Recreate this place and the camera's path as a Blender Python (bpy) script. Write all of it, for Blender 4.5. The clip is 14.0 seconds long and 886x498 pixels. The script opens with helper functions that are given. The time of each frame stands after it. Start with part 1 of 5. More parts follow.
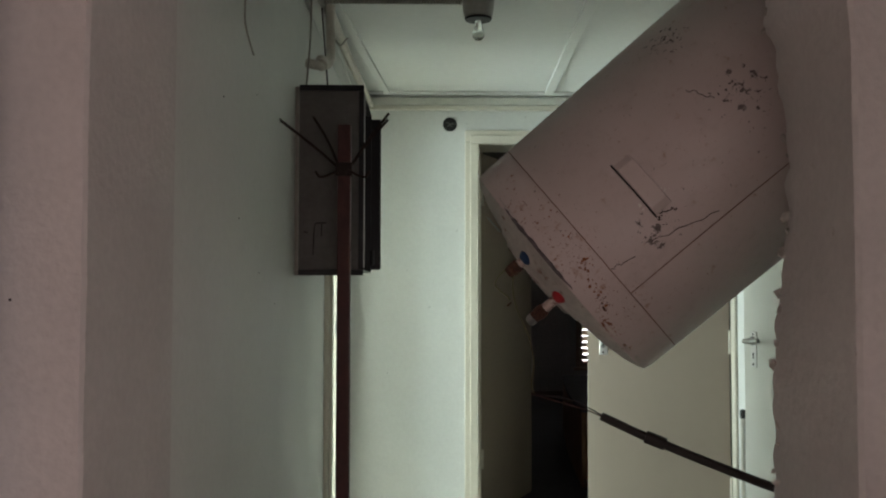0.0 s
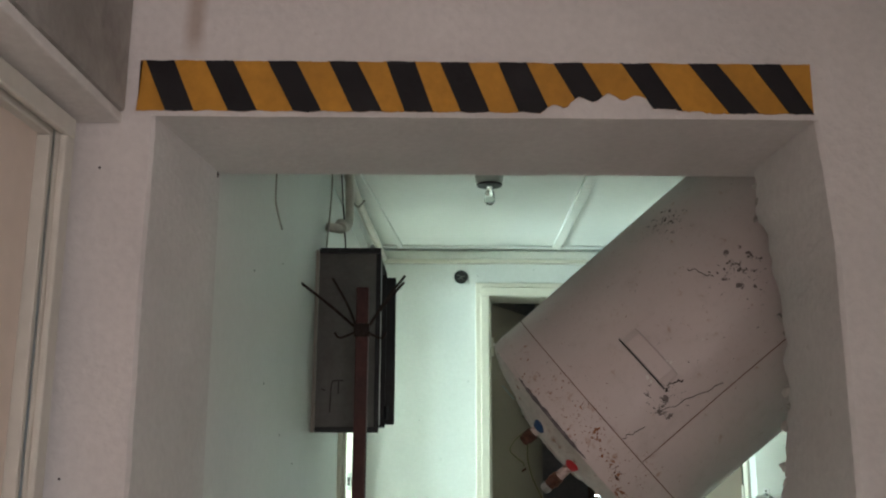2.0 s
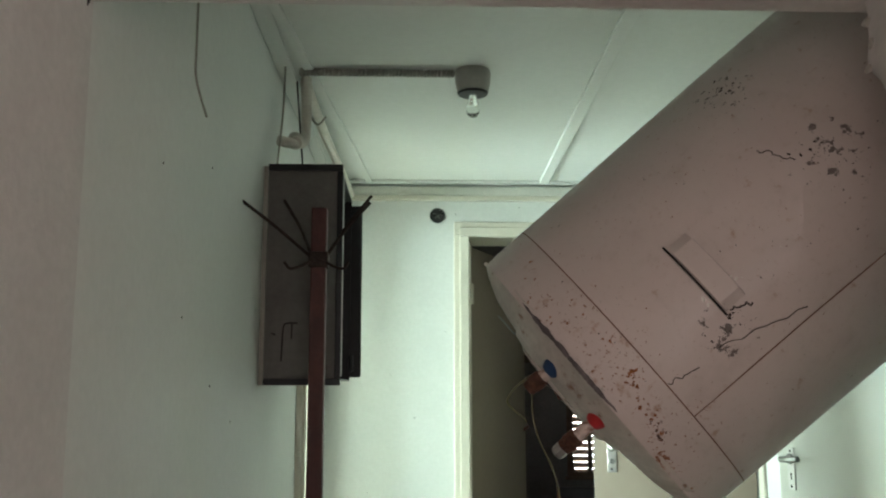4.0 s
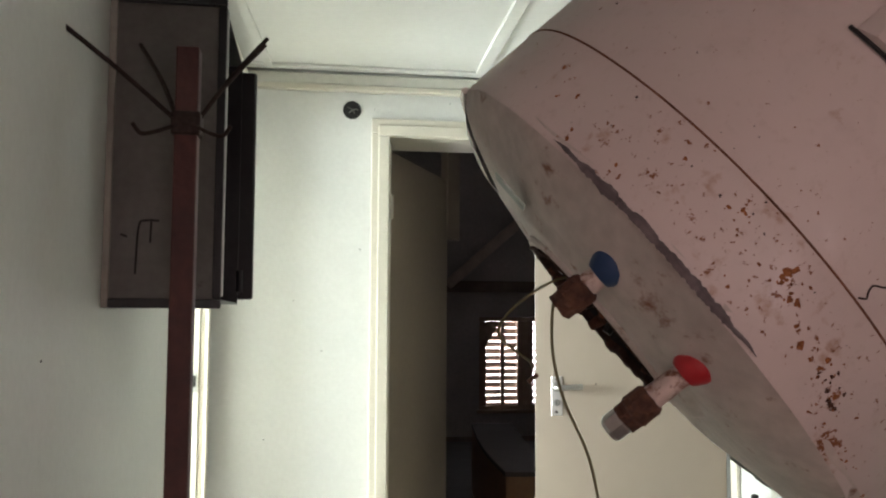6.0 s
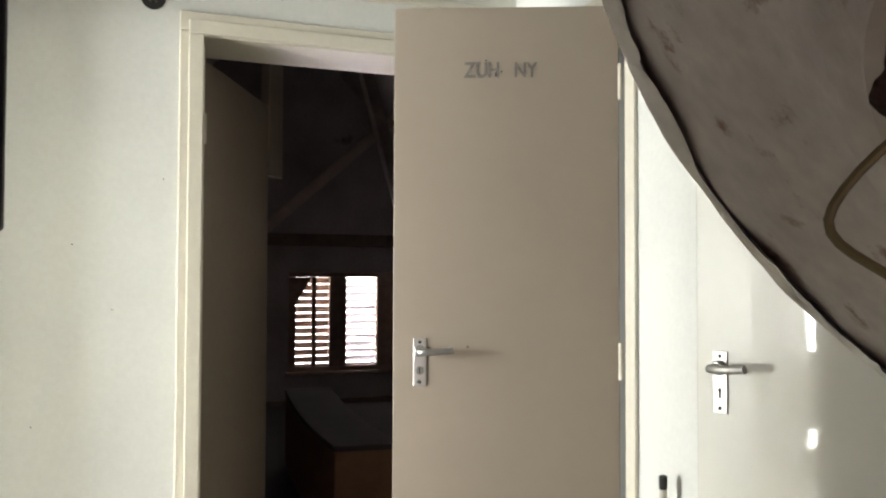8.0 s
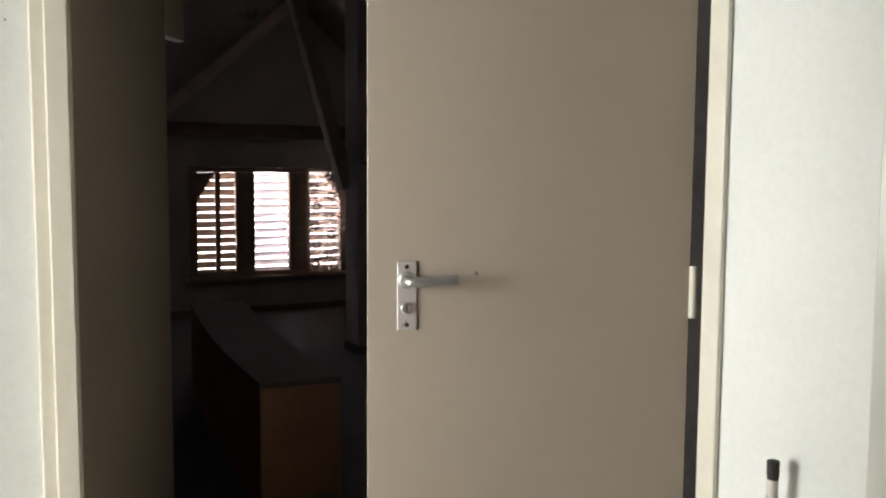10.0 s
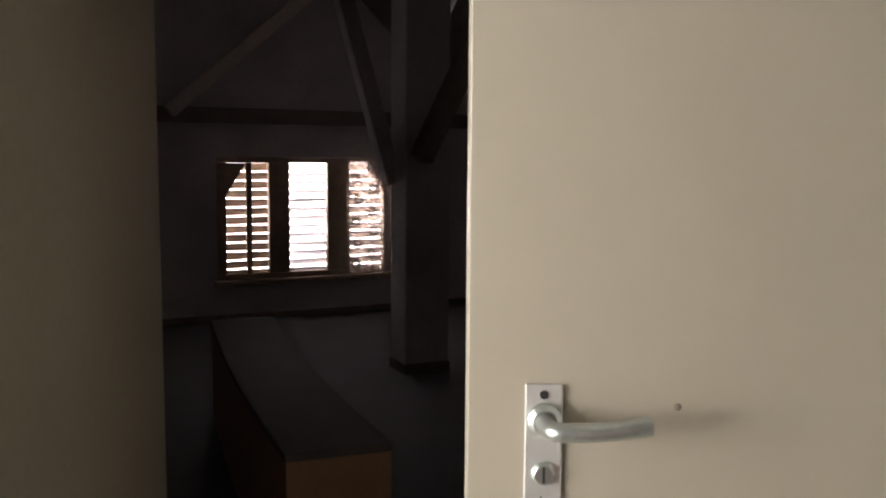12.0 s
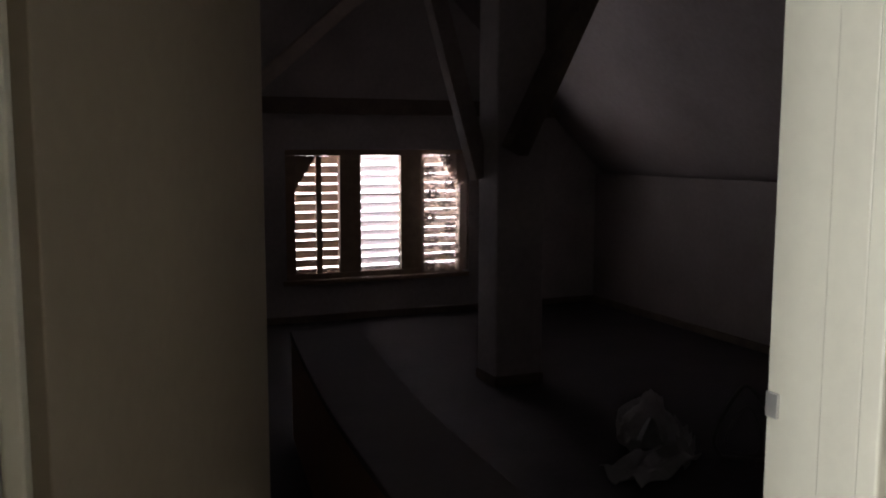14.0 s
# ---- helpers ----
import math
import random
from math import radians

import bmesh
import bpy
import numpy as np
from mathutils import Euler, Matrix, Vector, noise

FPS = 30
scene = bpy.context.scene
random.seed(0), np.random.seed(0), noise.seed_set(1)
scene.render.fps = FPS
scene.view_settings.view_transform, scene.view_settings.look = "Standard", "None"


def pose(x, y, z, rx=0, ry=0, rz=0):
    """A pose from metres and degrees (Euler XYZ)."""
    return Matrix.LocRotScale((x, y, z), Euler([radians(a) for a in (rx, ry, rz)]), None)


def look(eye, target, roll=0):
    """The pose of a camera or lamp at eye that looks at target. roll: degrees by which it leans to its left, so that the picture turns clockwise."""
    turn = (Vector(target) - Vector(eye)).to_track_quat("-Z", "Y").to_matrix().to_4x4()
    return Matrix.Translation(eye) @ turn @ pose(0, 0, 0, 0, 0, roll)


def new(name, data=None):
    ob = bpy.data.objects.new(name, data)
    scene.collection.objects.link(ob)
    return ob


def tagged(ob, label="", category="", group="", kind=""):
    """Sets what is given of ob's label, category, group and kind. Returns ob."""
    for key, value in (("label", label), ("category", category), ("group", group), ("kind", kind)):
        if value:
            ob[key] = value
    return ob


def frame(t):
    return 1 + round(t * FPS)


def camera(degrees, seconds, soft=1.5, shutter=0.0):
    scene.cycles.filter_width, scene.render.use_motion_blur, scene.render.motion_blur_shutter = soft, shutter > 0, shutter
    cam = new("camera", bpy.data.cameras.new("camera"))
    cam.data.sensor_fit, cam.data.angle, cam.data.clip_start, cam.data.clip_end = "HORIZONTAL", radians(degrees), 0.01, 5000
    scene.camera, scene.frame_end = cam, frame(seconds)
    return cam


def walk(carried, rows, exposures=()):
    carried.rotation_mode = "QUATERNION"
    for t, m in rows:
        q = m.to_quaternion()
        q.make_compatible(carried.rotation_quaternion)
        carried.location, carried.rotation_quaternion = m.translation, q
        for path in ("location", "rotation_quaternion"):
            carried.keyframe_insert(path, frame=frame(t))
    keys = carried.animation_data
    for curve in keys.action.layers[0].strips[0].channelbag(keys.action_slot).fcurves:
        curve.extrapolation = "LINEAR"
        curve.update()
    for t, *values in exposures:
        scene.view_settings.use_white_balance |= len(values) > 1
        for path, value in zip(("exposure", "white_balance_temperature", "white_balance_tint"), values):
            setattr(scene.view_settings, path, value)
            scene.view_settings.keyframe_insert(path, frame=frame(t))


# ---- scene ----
cam = camera(53.5, 14.0, soft=2.1)
PATH = [
    (0, (-0.095, 0.188, 1.269), (-0.062, 2.186, 1.353), 0.1),
    (0.5, (-0.098, 0.24, 1.291), (-0.066, 2.236, 1.419), 0.2),
    (1, (-0.111, 0.222, 1.323), (-0.079, 2.208, 1.557), 0.2),
    (1.5, (-0.101, 0.128, 1.327), (-0.077, 2.098, 1.673), 0.2),
    (2, (-0.117, 0.079, 1.324), (-0.102, 2.04, 1.719), 0.2),
    (2.5, (-0.159, 0.076, 1.307), (-0.142, 2.035, 1.709), 0.2),
    (3, (-0.155, 0.207, 1.295), (-0.122, 2.168, 1.687), -0.0),
    (3.2, (-0.136, 0.287, 1.303), (-0.097, 2.249, 1.686), -0.0),
    (5.5, (-0.109, 1.099, 1.284), (0.098, 3.082, 1.449), 0.0),
    (6, (-0.128, 1.252, 1.286), (0.164, 3.225, 1.443), 0.3),
    (6.5, (-0.123, 1.337, 1.272), (0.35, 3.274, 1.428), 0.4),
    (7, (-0.131, 1.49, 1.247), (0.503, 3.382, 1.393), 0.3),
    (7.5, (-0.126, 1.712, 1.232), (0.578, 3.581, 1.34), 0.4),
    (8, (-0.138, 1.898, 1.259), (0.598, 3.757, 1.323), 0.2),
    (8.5, (-0.188, 2.115, 1.261), (0.58, 3.961, 1.268), 0.2),
    (9, (-0.179, 2.323, 1.247), (0.652, 4.141, 1.181), 0.3),
    (9.2, (-0.15, 2.394, 1.249), (0.719, 4.193, 1.151), 0.2),
    (11.3, (0.167, 3.246, 1.283), (1.126, 4.99, 1.082), 0.5),
    (11.5, (0.197, 3.325, 1.298), (1.13, 5.082, 1.093), 0.4),
    (12, (0.251, 3.481, 1.308), (1.111, 5.275, 1.101), 0.4),
    (12.5, (0.218, 3.625, 1.304), (1.018, 5.446, 1.097), 0.4),
    (12.8, (0.189, 3.712, 1.319), (0.971, 5.54, 1.107), 0.2),
    (13, (0.173, 3.771, 1.317), (0.951, 5.601, 1.104), 0.5),
    (13.5, (0.174, 3.874, 1.314), (0.944, 5.706, 1.089), 0.1),
    (14, (0.227, 4.004, 1.323), (0.984, 5.84, 1.092), 0.1),
]
walk(cam, [(t, look(eye, target, roll)) for t, eye, target, roll in PATH], [(0, -0.45, 6150, 8), (0.5, 0.54, 6020, 7), (1.0, 0.60, 5820, 3), (1.5, 0.46, 5770, 0), (2.0, 0.27, 5750, -3), (2.5, 0.10, 5750, -7), (3.2, 0.18, 5800, -9), (5.5, 0.55, 6380, 16), (6.5, 0.36, 6500, 18), (7.5, 0.36, 6700, 23), (8.5, -0.26, 6750, 24), (9.0, -0.36, 6700, 25), (11.5, 0.25, 6750, 23), (12.0, 0.25, 6750, 22), (12.5, 0.02, 6650, 21), (13.0, -0.32, 6600, 23), (14.0, -0.45, 6500, 24)])

# ---- light ----
world = bpy.data.worlds.new("world")
scene.world = world
world.use_nodes = True
wn = world.node_tree
sky = wn.nodes.new("ShaderNodeTexSky")
sky.sky_type, sky.sun_disc = "NISHITA", False
sky.sun_elevation, sky.sun_rotation = radians(40), radians(300)
wn.nodes["Background"].inputs[1].default_value = 0.1
wn.links.new(sky.outputs[0], wn.nodes["Background"].inputs[0])


def window_light(name, place, target, w, h, power, colour):
    lamp = bpy.data.lights.new(name, "AREA")
    lamp.shape, lamp.size, lamp.size_y, lamp.energy, lamp.color = "RECTANGLE", w, h, power, colour
    ob = new(name, lamp)
    ob.matrix_world = look(place, target)
    return ob


window_light("window_light_side_room", (-2.96, 3.92, 1.07), (0, 3.92, 1.07), 1.85, 1.85, 470, (0.88, 1.0, 0.93))
# Unseen corridor lamp, set behind the start to light the piers and door.
window_light("unseen_light_corridor", (0.84, -1.45, 1.0), (-0.2, -1.45, 1.0), 1.0, 0.9, 34.0, (1.0, 0.74, 0.70))
# Weak fill lamp added at the corridor's end, out of view.
window_light("fill_light_corridor_end", (0.2, -2.83, 1.2), (0.2, 0, 1.1), 1.0, 1.1, 2.5, (1.0, 0.74, 0.70))
window_light("window_light_attic", (2.42, 10.85, 0.85), (2.42, 8, 0.85), 1.8, 1.1, 230, (1.0, 0.97, 1.0))


# ---- materials ----
def surface(name, colour, rough=0.6, metal=0.0, vary=0.08, scale=3.0, fine=60.0, bump=0.15, stain=None, stain_amount=0.0, stain_scale=4.0, stretch=1.0, streak=None, coat=0.0):
    m = bpy.data.materials.new(name)
    m.use_nodes = True
    t = m.node_tree
    n, l = t.nodes, t.links
    b = n["Principled BSDF"]
    b.inputs["Metallic"].default_value = metal
    if coat:
        b.inputs["Coat Weight"].default_value = coat
        b.inputs["Coat Roughness"].default_value = 0.03
    co = n.new("ShaderNodeTexCoord")
    big = n.new("ShaderNodeTexNoise")
    big.inputs["Scale"].default_value, big.inputs["Detail"].default_value = scale, 6
    small = n.new("ShaderNodeTexNoise")
    small.inputs["Scale"].default_value, small.inputs["Detail"].default_value = fine, 5
    for x in (big, small):
        l.new(co.outputs["Object"], x.inputs["Vector"])
    ramp = n.new("ShaderNodeMapRange")
    ramp.inputs["From Min"].default_value, ramp.inputs["From Max"].default_value = 0.3, 0.7
    ramp.inputs["To Min"].default_value, ramp.inputs["To Max"].default_value = 1 - vary, 1 + vary * 0.5
    l.new(big.outputs["Fac"], ramp.inputs["Value"])
    ramp2 = n.new("ShaderNodeMapRange")
    ramp2.inputs["From Min"].default_value, ramp2.inputs["From Max"].default_value = 0.3, 0.7
    ramp2.inputs["To Min"].default_value, ramp2.inputs["To Max"].default_value = 1 - vary * 0.5, 1 + vary * 0.3
    l.new(small.outputs["Fac"], ramp2.inputs["Value"])
    mul = n.new("ShaderNodeMath")
    mul.operation = "MULTIPLY"
    l.new(ramp.outputs[0], mul.inputs[0])
    l.new(ramp2.outputs[0], mul.inputs[1])
    mix = n.new("ShaderNodeMixRGB")
    mix.blend_type = "MULTIPLY"
    mix.inputs[0].default_value = 1
    mix.inputs[1].default_value = (*colour, 1)
    l.new(mul.outputs[0], mix.inputs[2])
    out = mix.outputs[0]
    if stain:
        st = n.new("ShaderNodeTexNoise")
        st.inputs["Scale"].default_value, st.inputs["Detail"].default_value, st.inputs["Roughness"].default_value = stain_scale, 8, 0.65
        mp = n.new("ShaderNodeMapping")
        mp.inputs["Scale"].default_value = (1, 1, stretch)
        l.new(co.outputs["Object"], mp.inputs["Vector"])
        l.new(mp.outputs[0], st.inputs["Vector"])
        mask = n.new("ShaderNodeMapRange")
        mask.inputs["From Min"].default_value, mask.inputs["From Max"].default_value = 0.72 - stain_amount * 0.25, 0.80 - stain_amount * 0.2
        l.new(st.outputs["Fac"], mask.inputs["Value"])
        sm = n.new("ShaderNodeMixRGB")
        sm.inputs[2].default_value = (*stain, 1)
        l.new(mask.outputs[0], sm.inputs[0])
        l.new(out, sm.inputs[1])
        out = sm.outputs[0]
    if streak:
        x0, half, low = streak
        sep = n.new("ShaderNodeSeparateXYZ")
        l.new(co.outputs["Object"], sep.inputs[0])
        wob = n.new("ShaderNodeMath")
        wob.operation = "MULTIPLY_ADD"
        wob.inputs[1].default_value, wob.inputs[2].default_value = half * 1.6, -x0 - half * 0.8
        l.new(big.outputs["Fac"], wob.inputs[0])
        off = n.new("ShaderNodeMath")
        l.new(sep.outputs[0], off.inputs[0])
        l.new(wob.outputs[0], off.inputs[1])
        ab = n.new("ShaderNodeMath")
        ab.operation = "ABSOLUTE"
        l.new(off.outputs[0], ab.inputs[0])
        near = n.new("ShaderNodeMapRange")
        near.inputs["From Min"].default_value, near.inputs["From Max"].default_value = half, half * 0.2
        l.new(ab.outputs[0], near.inputs["Value"])
        tall = n.new("ShaderNodeMapRange")
        tall.inputs["From Min"].default_value, tall.inputs["From Max"].default_value, tall.inputs["To Max"].default_value = low, low + 0.05, 0.5
        l.new(sep.outputs[2], tall.inputs["Value"])
        both = n.new("ShaderNodeMath")
        both.operation = "MULTIPLY"
        l.new(near.outputs[0], both.inputs[0])
        l.new(tall.outputs[0], both.inputs[1])
        sk = n.new("ShaderNodeMixRGB")
        sk.inputs[2].default_value = (0.27, 0.16, 0.085, 1)
        l.new(both.outputs[0], sk.inputs[0])
        l.new(out, sk.inputs[1])
        out = sk.outputs[0]
    l.new(out, b.inputs["Base Color"])
    rr = n.new("ShaderNodeMapRange")
    rr.inputs["To Min"].default_value, rr.inputs["To Max"].default_value = max(rough - 0.08, 0.02), min(rough + 0.08, 1)
    l.new(big.outputs["Fac"], rr.inputs["Value"])
    l.new(rr.outputs[0], b.inputs["Roughness"])
    if bump:
        bp = n.new("ShaderNodeBump")
        bp.inputs["Strength"].default_value, bp.inputs["Distance"].default_value = bump, 0.004
        add = n.new("ShaderNodeMath")
        l.new(small.outputs["Fac"], add.inputs[0])
        l.new(big.outputs["Fac"], add.inputs[1])
        l.new(add.outputs[0], bp.inputs["Height"])
        l.new(bp.outputs[0], b.inputs["Normal"])
    return m


M_WALL = surface("white_painted_plaster", (0.76, 0.75, 0.72), 0.75, vary=0.10, scale=3.0, fine=70, bump=0.7, stain=(0.45, 0.40, 0.34), stain_amount=0.05, stain_scale=7)
M_WALL_SMOOTH = surface("white_painted_board", (0.78, 0.79, 0.76), 0.55, vary=0.06, scale=1.6, fine=70, bump=0.15, stain=(0.5, 0.48, 0.42), stain_amount=0.0, stain_scale=12)
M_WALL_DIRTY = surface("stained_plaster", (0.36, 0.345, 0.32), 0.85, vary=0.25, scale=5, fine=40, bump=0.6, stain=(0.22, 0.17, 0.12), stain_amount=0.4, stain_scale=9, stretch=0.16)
M_WALL_STREAK = surface("rough_white_plaster", (0.74, 0.72, 0.70), 0.8, vary=0.10, scale=4.0, fine=75, bump=0.6, stain=(0.50, 0.46, 0.42), stain_amount=0.12, stain_scale=16, streak=(-0.488, 0.022, 1.865))
M_BROKEN = surface("broken_plaster", (0.60, 0.56, 0.52), 0.95, vary=0.25, scale=18, fine=90, bump=1.0)
M_CEIL = surface("white_ceiling_board", (0.80, 0.81, 0.78), 0.6, vary=0.05, scale=1.5, fine=50, bump=0.12)
M_TRIM = surface("cream_gloss_paint", (0.70, 0.66, 0.56), 0.32, vary=0.06, scale=3, fine=40, bump=0.12, stain=(0.42, 0.36, 0.28), stain_amount=0.02, stain_scale=14)
M_WHITE_TRIM = surface("aged_white_trim", (0.70, 0.69, 0.62), 0.5, vary=0.10, scale=4, fine=40, bump=0.2)
# Cream paint darkened: the half-open leaf gets less light, put into its colour.
M_DOOR = surface("shaded_cream_door", (0.315, 0.260, 0.210), 0.35, vary=0.03, scale=3.0, fine=25, bump=0.05)
M_DOOR_WHITE = surface("white_gloss_door", (0.78, 0.77, 0.71), 0.16, vary=0.03, scale=4.5, fine=11, bump=0.22, coat=1.0)
# White door with the warm light falling on it put into the colour.
M_DOOR_WARM_LIT = surface("warm_lit_door", (0.84, 0.74, 0.64), 0.3, vary=0.08, scale=2, fine=30, bump=0.1)
M_DOOR_BROWN = surface("grey_brown_door", (0.345, 0.285, 0.218), 0.5, vary=0.10, scale=2, fine=35, bump=0.1)
M_FLOOR = surface("worn_linoleum", (0.24, 0.20, 0.16), 0.55, vary=0.25, scale=3, fine=30, bump=0.3, stain=(0.12, 0.10, 0.08), stain_amount=0.2)
M_FLOOR_BOUNCE = surface("pale_bounce_floor", (0.52, 0.48, 0.42), 0.45, vary=0.2, scale=3, fine=30, bump=0.3, stain=(0.30, 0.26, 0.21), stain_amount=0.2)
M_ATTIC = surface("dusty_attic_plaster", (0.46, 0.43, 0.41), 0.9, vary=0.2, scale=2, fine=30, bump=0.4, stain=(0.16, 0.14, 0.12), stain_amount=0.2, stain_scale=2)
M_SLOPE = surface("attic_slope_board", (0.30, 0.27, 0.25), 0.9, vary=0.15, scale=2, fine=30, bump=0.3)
M_TIMBER = surface("old_timber", (0.18, 0.14, 0.11), 0.8, vary=0.3, scale=6, fine=50, bump=0.6)
M_TIMBER_PALE = surface("pale_timber", (0.55, 0.47, 0.40), 0.75, vary=0.2, scale=6, fine=50, bump=0.4)
M_TIMBER_MID = surface("grey_timber", (0.36, 0.31, 0.27), 0.8, vary=0.25, scale=6, fine=50, bump=0.5)
# The unlit room's darkness is put into this near-black floor colour.
M_ATTIC_FLOOR = surface("unlit_attic_floor", (0.06, 0.053, 0.053), 0.85, vary=0.3, scale=3, fine=30, bump=0.4)
M_STEEL = surface("grey_painted_steel", (0.13, 0.122, 0.112), 0.45, 0.2, vary=0.22, scale=7, fine=60, bump=0.2, stain=(0.05, 0.025, 0.02), stain_amount=0.12, stain_scale=9)
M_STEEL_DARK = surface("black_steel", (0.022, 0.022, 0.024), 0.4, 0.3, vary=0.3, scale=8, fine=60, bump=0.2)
M_RED_STEEL = surface("oxide_red_steel", (0.075, 0.021, 0.017), 0.55, 0.1, vary=0.3, scale=12, fine=70, bump=0.3, stain=(0.04, 0.02, 0.018), stain_amount=0.3, stain_scale=14)
M_IRON = surface("rusty_iron", (0.05, 0.035, 0.028), 0.7, 0.6, vary=0.35, scale=30, fine=120, bump=0.5)
M_RUST = surface("rust", (0.115, 0.05, 0.03), 0.9, 0.0, vary=0.5, scale=40, fine=160, bump=1.0, stain=(0.05, 0.025, 0.02), stain_amount=0.5, stain_scale=60)
# Also put where only the shade inside keyholes, slots and nail holes shows.
M_BLACK = surface("black_grime_and_hollows", (0.015, 0.013, 0.012), 0.6, vary=0.5, scale=20, fine=90, bump=0.6)
M_CHROME = surface("worn_aluminium", (0.44, 0.44, 0.43), 0.32, 0.9, vary=0.12, scale=30, fine=150, bump=0.1)
M_PLATE = surface("pale_aluminium_plate", (0.70, 0.68, 0.66), 0.3, 0.7, vary=0.06, scale=30, fine=150, bump=0.05)
M_BLUE = surface("blue_plastic", (0.012, 0.045, 0.13), 0.5, vary=0.12, scale=30, fine=120, bump=0.1)
M_RED = surface("red_plastic", (0.48, 0.022, 0.03), 0.45, vary=0.12, scale=30, fine=120, bump=0.1)
M_YELLOW = surface("ochre_hazard_paint", (0.55, 0.27, 0.03), 0.75, vary=0.22, scale=8, fine=60, bump=0.3, stain=(0.60, 0.52, 0.45), stain_amount=-0.02, stain_scale=22)
M_HAZARD_BLACK = surface("black_hazard_paint", (0.009, 0.0085, 0.011), 0.75, vary=0.3, scale=9, fine=60, bump=0.4, stain=(0.035, 0.033, 0.034), stain_amount=0.1, stain_scale=10)
M_PIPE = surface("painted_pipe", (0.66, 0.62, 0.55), 0.5, vary=0.12, scale=20, fine=90, bump=0.3, stain=(0.3, 0.16, 0.08), stain_amount=0.05, stain_scale=30)
M_PIPE_ROSE = surface("rust_flecked_white_pipe", (0.66, 0.55, 0.50), 0.6, vary=0.2, scale=40, fine=120, bump=0.5, stain=(0.20, 0.08, 0.045), stain_amount=0.75, stain_scale=70)
M_CABLE = surface("black_rubber", (0.03, 0.022, 0.02), 0.6, vary=0.3, scale=20, fine=90, bump=0.3)
M_WIRE = surface("olive_wire", (0.17, 0.155, 0.07), 0.5, vary=0.15, scale=30, fine=90, bump=0.1)
M_CERAMIC = surface("grey_porcelain", (0.46, 0.45, 0.42), 0.4, vary=0.1, scale=20, fine=80, bump=0.1)
M_SLAT = surface("weathered_shutter_slat", (0.34, 0.24, 0.17), 0.8, vary=0.25, scale=20, fine=90, bump=0.3)
# Lit copy of the slat: daylight glare in the middle is painted pale.
M_SLAT_LIT = surface("daylit_shutter_slat", (0.72, 0.68, 0.68), 0.7, vary=0.12, scale=20, fine=90, bump=0.2)
M_FRAME_WOOD = surface("brown_window_frame", (0.33, 0.245, 0.17), 0.6, vary=0.2, scale=14, fine=80, bump=0.3)
M_BENCH_TOP = surface("dusty_grey_laminate", (0.095, 0.080, 0.076), 0.92, vary=0.15, scale=4, fine=40, bump=0.15)
M_BENCH_END = surface("orange_brown_veneer", (0.26, 0.135, 0.07), 0.5, vary=0.18, scale=5, fine=60, bump=0.15)
M_PLASTIC = surface("dusty_pale_plastic", (0.38, 0.38, 0.38), 0.6, vary=0.15, scale=8, fine=50, bump=0.2)
M_TEXT = surface("grey_marker_ink", (0.20, 0.18, 0.165), 0.6, vary=0.3, scale=40, fine=120, bump=0.0)
M_INK = surface("dark_marker_ink", (0.05, 0.045, 0.04), 0.6, vary=0.3, scale=40, fine=120, bump=0.0)
M_STICKER = surface("grey_sticker", (0.33, 0.36, 0.35), 0.6, vary=0.2, scale=60, fine=160, bump=0.1)
M_RUST_ORANGE = surface("orange_rust", (0.36, 0.14, 0.05), 0.9, vary=0.4, scale=60, fine=200, bump=0.8, stain=(0.10, 0.04, 0.025), stain_amount=0.55, stain_scale=140)
# Whiter than the cap: side light on the bent rim is painted in.
M_CAP_WHITE = surface("lit_scraped_enamel", (0.82, 0.79, 0.74), 0.45, vary=0.16, scale=14, fine=70, bump=0.35, stain=(0.33, 0.27, 0.22), stain_amount=0.22, stain_scale=26, coat=0.2)
M_RUST_SEAM = surface("rust_stained_seam", (0.20, 0.085, 0.045), 0.9, vary=0.5, scale=25, fine=160, bump=0.6, stain=(0.50, 0.42, 0.38), stain_amount=0.45, stain_scale=22)
M_CRUST = surface("burnt_rust", (0.05, 0.024, 0.016), 0.9, vary=0.5, scale=40, fine=160, bump=1.0, stain=(0.20, 0.07, 0.03), stain_amount=0.5, stain_scale=45)
M_TUBE = surface("grey_conduit", (0.36, 0.34, 0.30), 0.6, vary=0.15, scale=20, fine=90, bump=0.2)


def glass(name, colour, rough):
    m = bpy.data.materials.new(name)
    m.use_nodes = True
    b = m.node_tree.nodes["Principled BSDF"]
    b.inputs["Transmission Weight"].default_value, b.inputs["Roughness"].default_value = 1.0, rough
    b.inputs["Base Color"].default_value, b.inputs["IOR"].default_value = (*colour, 1), 1.45
    return m


M_GLASS = glass("clear_glass", (0.96, 0.98, 0.97), 0.02)


def lace():
    m = bpy.data.materials.new("net_curtain")
    m.use_nodes = True
    n, l = m.node_tree.nodes, m.node_tree.links
    b = n["Principled BSDF"]
    b.inputs["Base Color"].default_value, b.inputs["Roughness"].default_value = (0.72, 0.62, 0.55, 1), 0.9
    tr = n.new("ShaderNodeBsdfTransparent")
    tl = n.new("ShaderNodeBsdfTranslucent")
    tl.inputs[0].default_value = (0.75, 0.62, 0.52, 1)
    a = n.new("ShaderNodeMixShader")
    a.inputs[0].default_value = 0.5
    l.new(b.outputs[0], a.inputs[1])
    l.new(tl.outputs[0], a.inputs[2])
    mix = n.new("ShaderNodeMixShader")
    mix.inputs[0].default_value = 0.4
    l.new(tr.outputs[0], mix.inputs[1])
    l.new(a.outputs[0], mix.inputs[2])
    l.new(mix.outputs[0], n["Material Output"].inputs[0])
    return m


M_LACE = lace()


